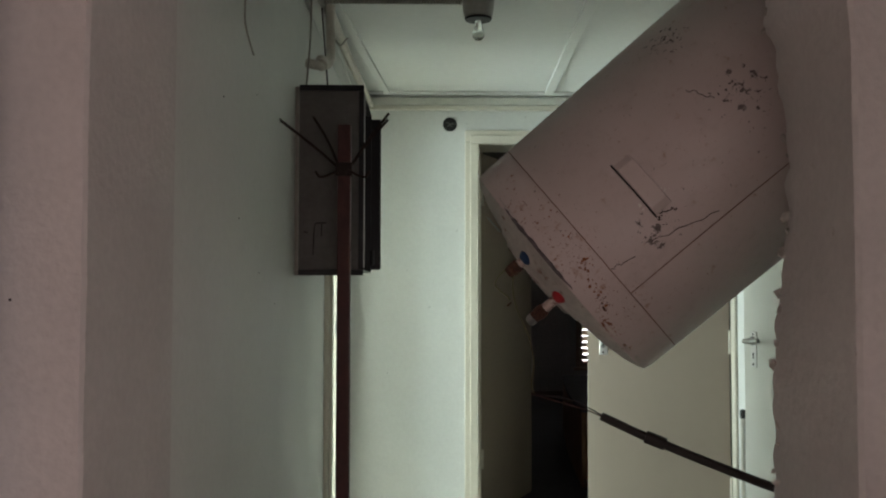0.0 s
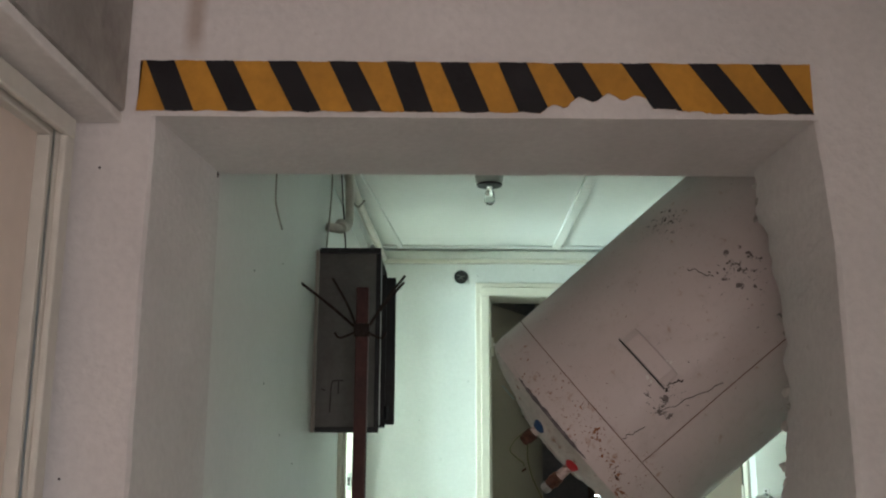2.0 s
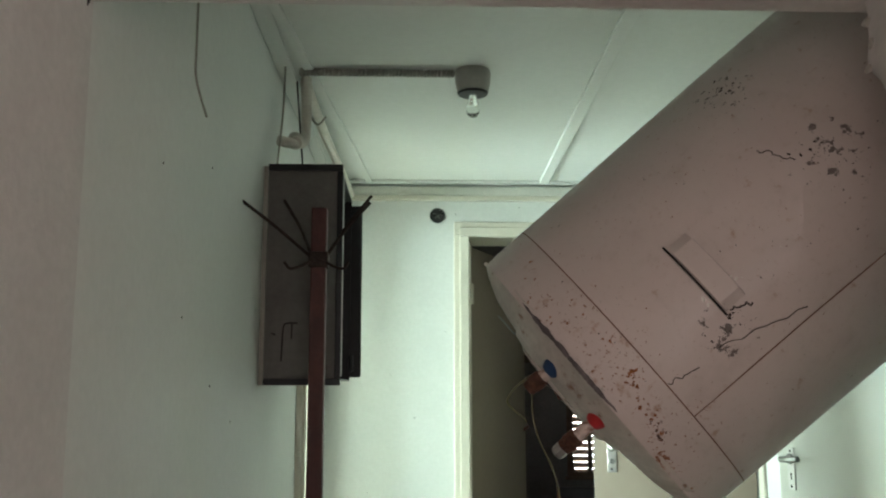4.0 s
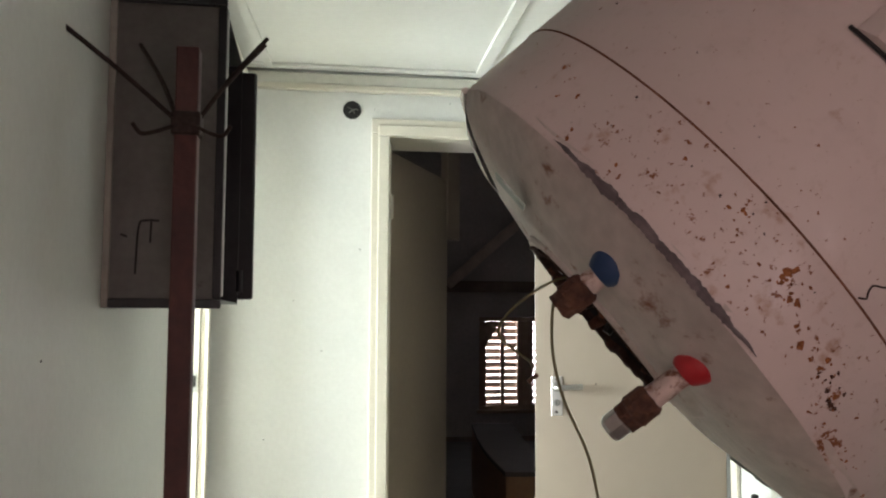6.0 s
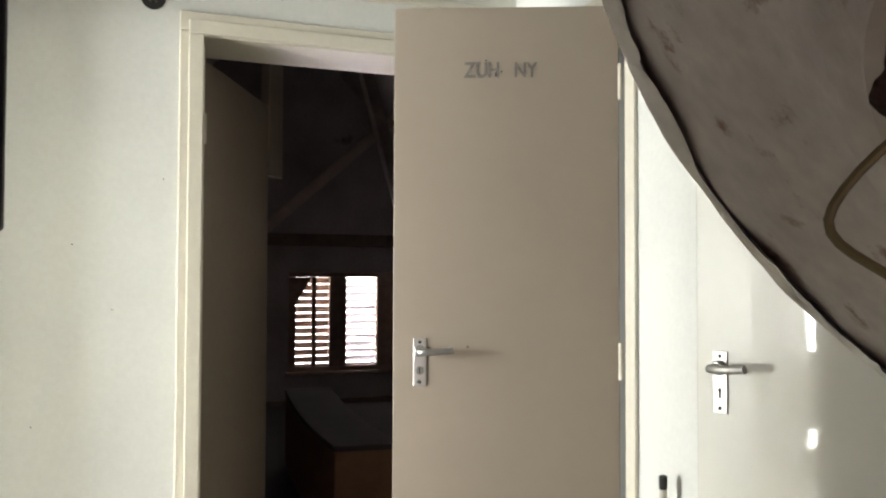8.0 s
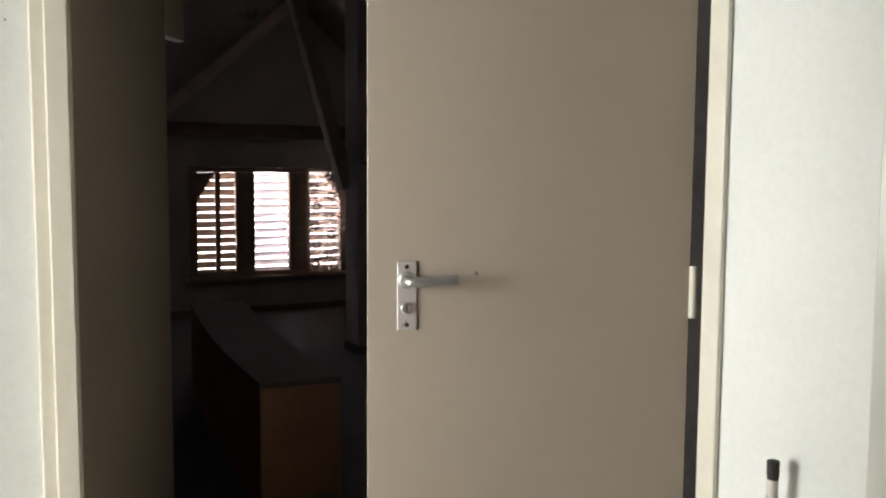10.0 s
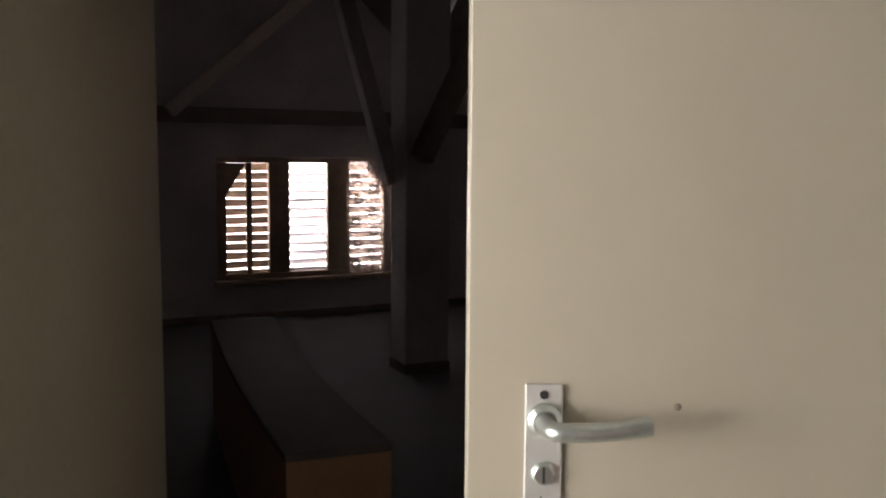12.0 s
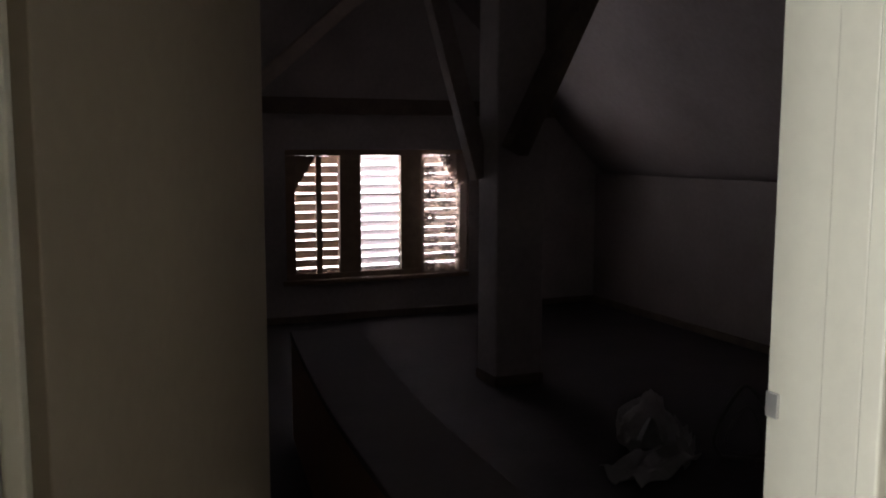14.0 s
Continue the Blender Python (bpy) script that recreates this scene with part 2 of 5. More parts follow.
def heater_enamel():
    """White enamel with rust: scattered specks, and a dense patch along the lower band."""
    m = bpy.data.materials.new("chipped_white_enamel")
    m.use_nodes = True
    n, l = m.node_tree.nodes, m.node_tree.links
    b = n["Principled BSDF"]
    co = n.new("ShaderNodeTexCoord")

    def noise_at(scale, detail=6, rough=0.6):
        x = n.new("ShaderNodeTexNoise")
        x.inputs["Scale"].default_value, x.inputs["Detail"].default_value, x.inputs["Roughness"].default_value = scale, detail, rough
        l.new(co.outputs["Object"], x.inputs["Vector"])
        return x.outputs["Fac"]

    def ramp(v, a, c, lo=0.0, hi=1.0):
        x = n.new("ShaderNodeMapRange")
        for k, val in zip(("From Min", "From Max", "To Min", "To Max"), (a, c, lo, hi)):
            x.inputs[k].default_value = val
        l.new(v, x.inputs["Value"])
        return x.outputs[0]

    def blot(place, radius):
        x = n.new("ShaderNodeVectorMath")
        x.operation = "DISTANCE"
        x.inputs[1].default_value = place
        l.new(co.outputs["Object"], x.inputs[0])
        return ramp(x.outputs["Value"], radius * 0.35, radius, 1, 0)

    def op(kind, a, c):
        x = n.new("ShaderNodeMath")
        x.operation = kind
        for k, v in enumerate((a, c)):
            if isinstance(v, (int, float)):
                x.inputs[k].default_value = v
            else:
                l.new(v, x.inputs[k])
        return x.outputs[0]

    def over(fac, under, colour):
        x = n.new("ShaderNodeMixRGB")
        x.inputs[2].default_value = (*colour, 1)
        l.new(fac, x.inputs[0])
        if isinstance(under, tuple):
            x.inputs[1].default_value = (*under, 1)
        else:
            l.new(under, x.inputs[1])
        return x.outputs[0]

    def spot(s, phi):
        a = radians(phi)
        return (HR * math.cos(a), HR * math.sin(a), s)

    col = over(ramp(noise_at(5), 0.35, 0.75, 0, 0.4), (0.68, 0.60, 0.575), (0.57, 0.495, 0.47))
    col = over(ramp(noise_at(90, 6, 0.7), 0.56, 0.72, 0, 0.3), col, (0.46, 0.37, 0.33))
    col = over(ramp(noise_at(22), 0.55, 0.75, 0, 0.35), col, (0.50, 0.44, 0.41))
    dense = op("MULTIPLY", blot(spot(0.05, 0), 0.09), 0.55)
    for where, size, amount in (((0.027, 24), 0.026, 0.9), ((0.046, 17), 0.03, 0.8), ((0.05, 6), 0.035, 0.7), ((0.056, -5), 0.04, 0.6), ((0.03, -22), 0.08, 0.5), ((0.004, 33), 0.03, 1.3), ((0.06, 30), 0.08, 0.35)):
        dense = op("MAXIMUM", dense, op("MULTIPLY", blot(spot(*where), size), amount))
    rust_noise = noise_at(165, 5, 0.62)
    rust = ramp(op("ADD", rust_noise, op("MULTIPLY", dense, 0.12)), 0.675, 0.72)
    light_rust = ramp(op("ADD", noise_at(44, 6), op("MULTIPLY", dense, 0.10)), 0.64, 0.74, 0, 0.6)
    col = over(light_rust, col, (0.40, 0.22, 0.13))
    col = over(rust, col, (0.25, 0.10, 0.042))
    scuff = op("MAXIMUM", blot(spot(0.45, -46), 0.075), op("MAXIMUM", blot(spot(0.47, -4), 0.09), blot(spot(0.19, 15), 0.07)))
    dark = ramp(op("ADD", noise_at(48, 4, 0.7), op("MULTIPLY", scuff, 0.14)), 0.70, 0.73, 0, 0.85)
    col = over(dark, col, (0.09, 0.07, 0.065))
    l.new(col, b.inputs["Base Color"])
    b.inputs["Coat Weight"].default_value, b.inputs["Coat Roughness"].default_value = 0.25, 0.12
    l.new(ramp(op("MAXIMUM", rust, dark), 0, 1, 0.46, 0.9), b.inputs["Roughness"])
    bp = n.new("ShaderNodeBump")
    bp.inputs["Strength"].default_value, bp.inputs["Distance"].default_value = 0.35, 0.006
    l.new(op("ADD", op("MULTIPLY", noise_at(9, 3), 0.8), op("MULTIPLY", rust, -0.25)), bp.inputs["Height"])
    l.new(bp.outputs[0], b.inputs["Normal"])
    return m


HR = 0.2724
M_ENAMEL = heater_enamel()
M_CAP = surface("grey_enamel_end", (0.62, 0.565, 0.525), 0.55, vary=0.24, scale=9, fine=60, bump=0.35, stain=(0.24, 0.12, 0.07), stain_amount=0.5, stain_scale=27)


# ---- mesh helpers ----
def box_bm(x0, x1, y0, y1, z0, z1, bevel=0.0, bm=None):
    own = bm is None
    bm = bmesh.new() if own else bm
    v = [bm.verts.new((x, y, z)) for z in (z0, z1) for y in (y0, y1) for x in (x0, x1)]
    faces = [bm.faces.new([v[i] for i in q]) for q in ((0, 2, 3, 1), (4, 5, 7, 6), (0, 1, 5, 4), (2, 6, 7, 3), (0, 4, 6, 2), (1, 3, 7, 5))]
    if bevel:
        edges = list({e for f in faces for e in f.edges})
        bmesh.ops.bevel(bm, geom=edges, offset=bevel, segments=2, affect="EDGES", profile=0.5)
    return bm


def lathe_bm(profile, n=32, bm=None, m=None):
    """Turn (radius, height) rows round z; ends with radius 0 close."""
    bm = bm or bmesh.new()
    m = m or Matrix()
    rings = []
    for r, z in profile:
        if r < 1e-6:
            rings.append([bm.verts.new(m @ Vector((0, 0, z)))])
        else:
            rings.append([bm.verts.new(m @ Vector((r * math.cos(2 * math.pi * i / n), r * math.sin(2 * math.pi * i / n), z))) for i in range(n)])
    for a, b in zip(rings, rings[1:]):
        for i in range(n):
            j = (i + 1) % n
            if len(a) == 1 and len(b) == 1:
                continue
            if len(a) == 1:
                bm.faces.new((a[0], b[j], b[i]))
            elif len(b) == 1:
                bm.faces.new((a[i], a[j], b[0]))
            else:
                bm.faces.new((a[i], a[j], b[j], b[i]))
    return bm


def tube_bm(points, radius, n=10, bm=None, smooth_steps=6, flat=1.0):
    """A tube along a smooth line through the points."""
    bm = bm or bmesh.new()
    p = [Vector(q) for q in points]
    line = []
    if len(p) > 2 and smooth_steps > 1:
        e = [2 * p[0] - p[1], *p, 2 * p[-1] - p[-2]]
        for i in range(1, len(e) - 2):
            for k in range(smooth_steps):
                t = k / smooth_steps
                a, b, c, d = e[i - 1], e[i], e[i + 1], e[i + 2]
                line.append(0.5 * (2 * b + (c - a) * t + (2 * a - 5 * b + 4 * c - d) * t * t + (3 * b - a - 3 * c + d) * t ** 3))
        line.append(p[-1])
    else:
        line = p
    rings, up = [], None
    for i, q in enumerate(line):
        way = (line[min(i + 1, len(line) - 1)] - line[max(i - 1, 0)]).normalized()
        if up is None:
            up = way.orthogonal().normalized()
        side = way.cross(up).normalized()
        up = side.cross(way).normalized()
        rings.append([bm.verts.new(q + radius * (math.cos(2 * math.pi * k / n) * up * flat + math.sin(2 * math.pi * k / n) * side)) for k in range(n)])
    for a, b in zip(rings, rings[1:]):
        for k in range(n):
            bm.faces.new((a[k], a[(k + 1) % n], b[(k + 1) % n], b[k]))
    bm.faces.new(rings[0][::-1])
    bm.faces.new(rings[-1])
    return bm


def mesh_of(name, bm, material, smooth=False):
    bmesh.ops.recalc_face_normals(bm, faces=bm.faces)
    me = bpy.data.meshes.new(name)
    bm.to_mesh(me)
    bm.free()
    me.materials.append(material)
    if smooth:
        for f in me.polygons:
            f.use_smooth = True
        me.set_sharp_from_angle(angle=radians(38))
    return me


def part(name, bm, material, parent, label="", smooth=False):
    ob = new(name, mesh_of(name, bm, material, smooth))
    ob.parent = parent
    return tagged(ob, label)


def thing(name, place, label, category, group=""):
    ob = new(name)
    ob.empty_display_size = 0.05
    ob.matrix_world = place if isinstance(place, Matrix) else Matrix.Translation(place)
    return tagged(ob, label, category, group)


def structure(name, bm, material, label, category, smooth=False):
    return tagged(new(name, mesh_of(name, bm, material, smooth)), label, category, kind="structure")


# ---- the large structure ----
XL, XR, YF, ZC = -0.52, 1.21, 4.65, 2.25
# Lobby floor is out of view; its pale colour bounces light upwards.
structure("floor", box_bm(-2.9, 1.6, 1.5, 4.92, -0.10, 0.0), M_FLOOR_BOUNCE, "pale worn floor of the lobby and side room, unseen, bounces light upwards", "floor")
structure("floor_corridor", box_bm(-2.9, 1.6, -2.9, 1.4995, -0.10, 0.0), M_FLOOR, "worn brown linoleum floor of the corridor", "floor")
structure("floor_side_room", box_bm(-2.9, -1.601, 4.9205, 6.0, -0.10, 0.0), M_FLOOR_BOUNCE, "pale worn floor by the side-room window, unseen, bounces light", "floor")
structure("floor_attic", box_bm(-1.6, 4.6, 4.925, 10.9, -0.10, 0.0), M_ATTIC_FLOOR, "dusty attic floor, darkened to suit the unlit room", "floor")


def torn_edge(z):
    """Where the plaster of the jamb has broken away at the back, by height."""
    hs = (0.0, 1.14, 1.22, 1.29, 1.37, 1.545, 1.60, 1.675, 1.69, 1.79)
    xs = (0.470, 0.470, 0.476, 0.485, 0.497, 0.498, 0.486, 0.483, 0.461, 0.463)
    for i in range(9):
        if z <= hs[i + 1]:
            return xs[i] + (xs[i + 1] - xs[i]) * (z - hs[i]) / (hs[i + 1] - hs[i])
    return xs[-1]


def stripe_wall():
    """The thick wall with a low opening; its right-hand jamb has a torn plaster edge at the back."""
    w = bmesh.new()
    rows = []
    for i in range(60):
        z = 1.782 * i / 59
        k = 0.004 * noise.noise(Vector((9, 0, z * 3))) + 0.0022 * noise.noise(Vector((3, 0, z * 17)))
        rows.append([w.verts.new(q) for q in ((-1.3, 1.345, z), (-0.549 + k, 1.345, z), (-0.544 + k, 1.351, z), (-0.545, 1.6568, z), (-1.3, 1.6568, z))])
    for a, b in zip(rows, rows[1:]):
        for q in range(5):
            w.faces.new((a[q], a[(q + 1) % 5], b[(q + 1) % 5], b[q]))
    w.faces.new(rows[0][::-1])
    w.faces.new(rows[-1])
    for v in w.verts:
        if v.co.x > -0.6 and v.co.y > 1.6:
            v.co.x += 0.0256
    box_bm(-1.3, 1.5, 1.3452, 1.6552, 1.7821, 2.6, bm=w)
    ob = structure("wall_striped", w, M_WALL_STREAK, "thick white plastered wall with a low opening", "wall")
    j = bmesh.new()
    rows = []
    rng = random.Random(4)
    for i in range(120):
        z = 1.782 * i / 119
        jag = 0.004 * noise.noise(Vector((0, 0.3, z * 13))) + 0.007 * noise.noise(Vector((2, 0.3, z * 31))) + 0.005 * rng.random() - 0.002
        front = 0.457 + 0.017 * min((1.79 - z) / 0.2, 1) + 0.002 * noise.noise(Vector((5, 0, z * 5)))
        back = torn_edge(z) + jag
        rows.append([j.verts.new(q) for q in ((front + 0.006, 1.345, z), (front, 1.351, z), (0.5 * (front + back) - 0.004, 1.56, z), (back, 1.625 + jag * 0.5, z), (back + 0.035, 1.655, z), (1.5, 1.655, z), (1.5, 1.345, z))])
    for a, b in zip(rows, rows[1:]):
        for k in range(7):
            j.faces.new((a[k], a[(k + 1) % 7], b[(k + 1) % 7], b[k]))
    j.faces.new(rows[0][::-1])
    j.faces.new(rows[-1])
    part("jamb", j, M_WALL_STREAK, ob, "white plaster jamb with a torn, crumbling back edge", True)
    # thin crust of broken plaster along the torn edge
    c = bmesh.new()
    for i in range(46):
        z = 0.3 + 1.45 * i / 45 + rng.uniform(-0.012, 0.012)
        s = rng.uniform(0.004, 0.011)
        x = torn_edge(z) + rng.uniform(-0.001, 0.010)
        m = Matrix.LocRotScale((x, 1.622 + rng.uniform(-0.012, 0.01), z), Euler((rng.random() * 6, rng.random() * 6, rng.random() * 6)), (s, s * 0.6, s * 1.7))
        bmesh.ops.create_icosphere(c, subdivisions=1, radius=1, matrix=m)
    part("plaster_crumbs", c, M_BROKEN, ob, "crumbs of broken plaster")
    return ob


stripe_wall()
structure("wall_corridor_left", box_bm(-0.80, -0.668, -2.9, 0.42, 0, 1.782), M_WALL, "white plastered corridor wall beside the door", "wall")
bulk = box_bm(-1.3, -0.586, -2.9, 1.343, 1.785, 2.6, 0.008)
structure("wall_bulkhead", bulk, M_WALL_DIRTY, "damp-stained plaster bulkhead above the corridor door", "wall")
structure("trim_bulkhead", box_bm(-0.80, -0.590, -2.9, 1.341, 1.768, 1.7835, 0.003), M_WALL, "white plaster underside of the bulkhead", "trim")
# Opening cut for the unseen corridor lamp; this wall is never in view.
cr = box_bm(0.75, 0.87, -2.779, -2.0, 0, 2.6)
box_bm(0.75, 0.87, -0.90, 1.343, 0, 2.6, bm=cr)
box_bm(0.75, 0.87, -1.9999, -0.9001, 0, 0.5, bm=cr)
box_bm(0.75, 0.87, -1.9999, -0.9001, 1.5, 2.6, bm=cr)
structure("wall_corridor_right", cr, M_WALL, "white plastered corridor wall, out of view, opened for the corridor lamp", "wall")
# End wall out of view, open where the added fill lamp stands.
back = box_bm(-0.9, -0.35, -2.9, -2.78, 0, 2.6)
box_bm(0.75, 1.15, -2.9, -2.78, 0, 2.6, bm=back)
box_bm(-0.3499, 0.7499, -2.9, -2.78, 0, 0.6, bm=back)
box_bm(-0.3499, 0.7499, -2.9, -2.78, 1.8, 2.6, bm=back)
structure("wall_corridor_end", back, M_WALL, "white plastered end wall, out of view, opened for the fill lamp", "wall")
structure("ceiling_corridor", box_bm(-1.3, 1.15, -2.9, 1.343, 2.602, 2.7), M_CEIL, "white corridor ceiling", "ceiling")

left = box_bm(XL - 0.13, XL, 1.657, 3.84, 0, ZC)
box_bm(XL - 0.13, XL, 4.48, YF, 0, ZC, bm=left)
box_bm(XL - 0.13, XL, 3.8401, 4.4799, 1.98, ZC, bm=left)
structure("wall_left", left, M_WALL_SMOOTH, "white painted lobby wall with an open doorway", "wall")

far = box_bm(-1.7, 0.143, YF, 4.78, 0, 2.5)
box_bm(1.112, 1.7, YF, 4.78, 0, 2.5, bm=far)
box_bm(0.1431, 1.1119, YF, 4.78, 2.0, 2.5, bm=far)
structure("wall_far", far, M_WALL_SMOOTH, "white painted lobby end wall with a doorway", "wall")
right = box_bm(XR, XR + 0.12, 1.657, 2.72, 0, ZC)
box_bm(XR, XR + 0.12, 3.47, 3.93, 0, ZC, bm=right)
box_bm(XR, XR + 0.12, 2.7201, 3.4699, 2.0, ZC, bm=right)
box_bm(XR, XR + 0.12, 4.62, YF, 0, ZC, bm=right)
box_bm(XR, XR + 0.12, 3.9301, 4.6199, 2.02, ZC, bm=right)
structure("wall_right", right, M_WALL_SMOOTH, "white painted lobby wall with two doorways", "wall")
closet = box_bm(XR + 0.1201, 2.2, 1.657, 1.75, 0, ZC)
box_bm(2.2, 2.3, 1.657, YF, 0, ZC, bm=closet)
box_bm(XR + 0.1201, 2.2, 3.66, 3.74, 0, ZC, bm=closet)
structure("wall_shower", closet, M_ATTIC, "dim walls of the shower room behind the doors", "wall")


def lobby_ceiling():
    c = box_bm(-0.63, 2.3, 1.657, 4.65, ZC, ZC + 0.08)
    for x0, x1, y0, y1, drift in ((-0.518, -0.47, 1.66, 4.618, 0.0), (0.39, 0.435, 1.66, 4.574, 0.034), (-0.46, 1.2, 4.575, 4.618, 0.0), (-0.500, -0.470, 2.35, 4.574, 0.080)):
        b = box_bm(x0, x1, y0, y1, ZC - 0.012, ZC - 0.0005, 0.003)
        for v in b.verts:
            v.co.x += drift * (v.co.y - y0)
        me = bpy.data.meshes.new("batten")
        b.to_mesh(me)
        b.free()
        c.from_mesh(me)
        bpy.data.meshes.remove(me)
    return structure("ceiling", c, M_CEIL, "white board ceiling with battens over the joints", "ceiling")


lobby_ceiling()
cor = box_bm(XL, XR, YF - 0.030, YF - 0.001, 2.185, ZC - 0.02, 0.005)
structure("trim_cornice", cor, M_WHITE_TRIM, "aged white cornice board under the ceiling", "cornice")
cor = box_bm(XL, XR, YF - 0.038, YF - 0.001, 2.163, 2.184, 0.003)
structure("trim_rail", cor, M_TRIM, "thin cream rail below the cornice", "rail")

side = box_bm(-3.0, -2.9, 1.66, 2.95, 0, 2.5)
box_bm(-3.0, -2.9, 4.89, 6.0, 0, 2.5, bm=side)
box_bm(-3.0, -2.9, 2.9501, 4.8899, 0, 0.1, bm=side)
box_bm(-3.0, -2.9, 2.9501, 4.8899, 2.02, 2.5, bm=side)
box_bm(-2.9, -0.63, 1.66, 1.76, 0, 2.5, bm=side)
box_bm(-2.9, -1.61, 5.9, 6.0, 0, 2.5, bm=side)
box_bm(-1.70, -1.61, 4.7801, 5.8999, 0, 2.5, bm=side)
structure("wall_side_room", side, M_WALL, "white walls of the bright side room with a window opening", "wall")
# Unseen directly: frame and rails added to break up the white door's reflection.
win = thing("window_side_room", (-2.895, 3.92, 1.06), "white painted tall window frame in the side room, rails added to shape its reflection", "window")
tagged(win, kind="structure")
for a in ((-0.03, 0.03, -0.969, -0.91, -0.959, 0.959), (-0.03, 0.03, 0.91, 0.969, -0.959, 0.959), (-0.03, 0.03, -0.9095, 0.9095, -0.959, -0.90), (-0.03, 0.03, -0.9095, 0.9095, 0.90, 0.959), (-0.025, 0.025, -0.04, 0.04, -0.8995, 0.8995)):
    part("frame_bar", box_bm(*a, 0.004), M_WHITE_TRIM, win)
for y0, y1 in ((-0.9095, -0.0405), (0.0405, 0.9095)):
    for z0, z1 in ((-0.78, -0.28), (0.70, 0.78)):
        part("rail", box_bm(-0.022, 0.022, y0, y1, z0, z1, 0.004), M_WHITE_TRIM, win)
structure("ceiling_side_room", box_bm(-3.0, -0.632, 1.66, 6.0, 2.502, 2.6), M_CEIL, "white ceiling of the side room", "ceiling")


# ---- door frames ----
def casing(name, m, w, h, width, depth, label, material=M_TRIM, step=True, reveal=0.0):
    """A frame round an opening w wide and h high: local x along the wall, y out of the wall towards the viewer (negative), z up."""
    f = thing(name, m, label, "door frame")
    tagged(f, kind="structure")
    for nm, x0, x1, z0, z1 in (("jamb", -width, 0, 0, h), ("jamb", w, w + width, 0, h), ("head", -width, w + width, h + 0.0005, h + width)):
        part(nm, box_bm(x0, x1, -depth, -0.001, z0, z1, 0.003), material, f)
    if step:
        for nm, x0, x1, z0, z1 in (("stop", -width * 0.55, 0.012, 0, h - 0.012), ("stop", w - 0.012, w + width * 0.55, 0, h - 0.012), ("stop", -width * 0.55, w + width * 0.55, h - 0.0115, h + width * 0.55)):
            part(nm, box_bm(x0, x1, -depth - 0.012, -depth + 0.0005 - 0.001, z0, z1, 0.003), material, f)
    if reveal:
        for nm, x0, x1, z0, z1 in (("lining", 0.0005, 0.012, 0, h - 0.0125), ("lining", w - 0.012, w - 0.0005, 0, h - 0.0125), ("lining", 0.0005, w - 0.0005, h - 0.012, h - 0.0005)):
            part(nm, box_bm(x0, x1, 0.0, reveal, z0, z1, 0.002), material, f)
    return f


FW = 0.950
attic_frame = casing("door_frame_attic", pose(0.148, YF, 0), FW, 2.004, 0.058, 0.018, "cream painted frame of the attic doorway", reveal=0.27)
part("rebate", box_bm(0.0125, 0.030, 0.095, 0.168, 0, 1.988, 0.003), M_TRIM, attic_frame)
for y0, y1, k in ((0.002, 0.022, 0.038), (0.034, 0.046, 0.022), (0.060, 0.092, 0.042), (0.104, 0.168, 0.024)):
    part("bead", box_bm(FW - k, FW - 0.0125, y0, y1, 0, 1.988, 0.004), M_TRIM, attic_frame)
part("strike_plate", box_bm(FW - 0.0165, FW - 0.0122, 0.246, 0.2685, 0.958, 0.993, 0.001), M_PLATE, attic_frame, "worn metal strike plate")
casing("door_frame_side_room", pose(XL, 3.84, 0, 0, 0, 90), 0.64, 1.98, 0.055, 0.020, "cream frame of the open side-room doorway", reveal=0.13)
strike = thing("strike_plate", (-0.535, 4.466, 1.02), "small dark metal strike plate on the cream jamb", "strike plate")
part("plate", box_bm(-0.012, 0.012, -0.002, 0.0, 0.0, 0.08, 0.001), M_CHROME, strike)
part("slot", box_bm(-0.006, 0.006, -0.004, -0.002, 0.02, 0.06), M_BLACK, strike, "dark slot")
casing("door_frame_shower", pose(XR, 4.62, 0, 0, 0, -90), 0.69, 2.02, 0.045, 0.014, "cream frame of the shower doorway", step=False, reveal=0.11)


# ---- doors ----
def door_leaf(name, m, w, h, thick, material, label, lever_x=None, sign=-1, point=1, hinges=(), z=0.985):
    """A leaf from its hinge at the origin along +x; the face that is seen is at y = 0 (sign -1)."""
    d = thing(name, m, label, "door")
    part("leaf", box_bm(0, w, 0, thick, 0.008, h, 0.002), material, d)
    if lever_x is not None:
        handle_local(d, lever_x, z, sign, point, name == "shower_door")
    for hz in hinges:
        part("hinge", lathe_bm([(0, 0), (0.007, 0), (0.007, 0.1), (0, 0.1)], 14, m=Matrix.Translation((-0.003, -0.006, hz))), M_TRIM, d, "cream painted hinge", True)
    return d


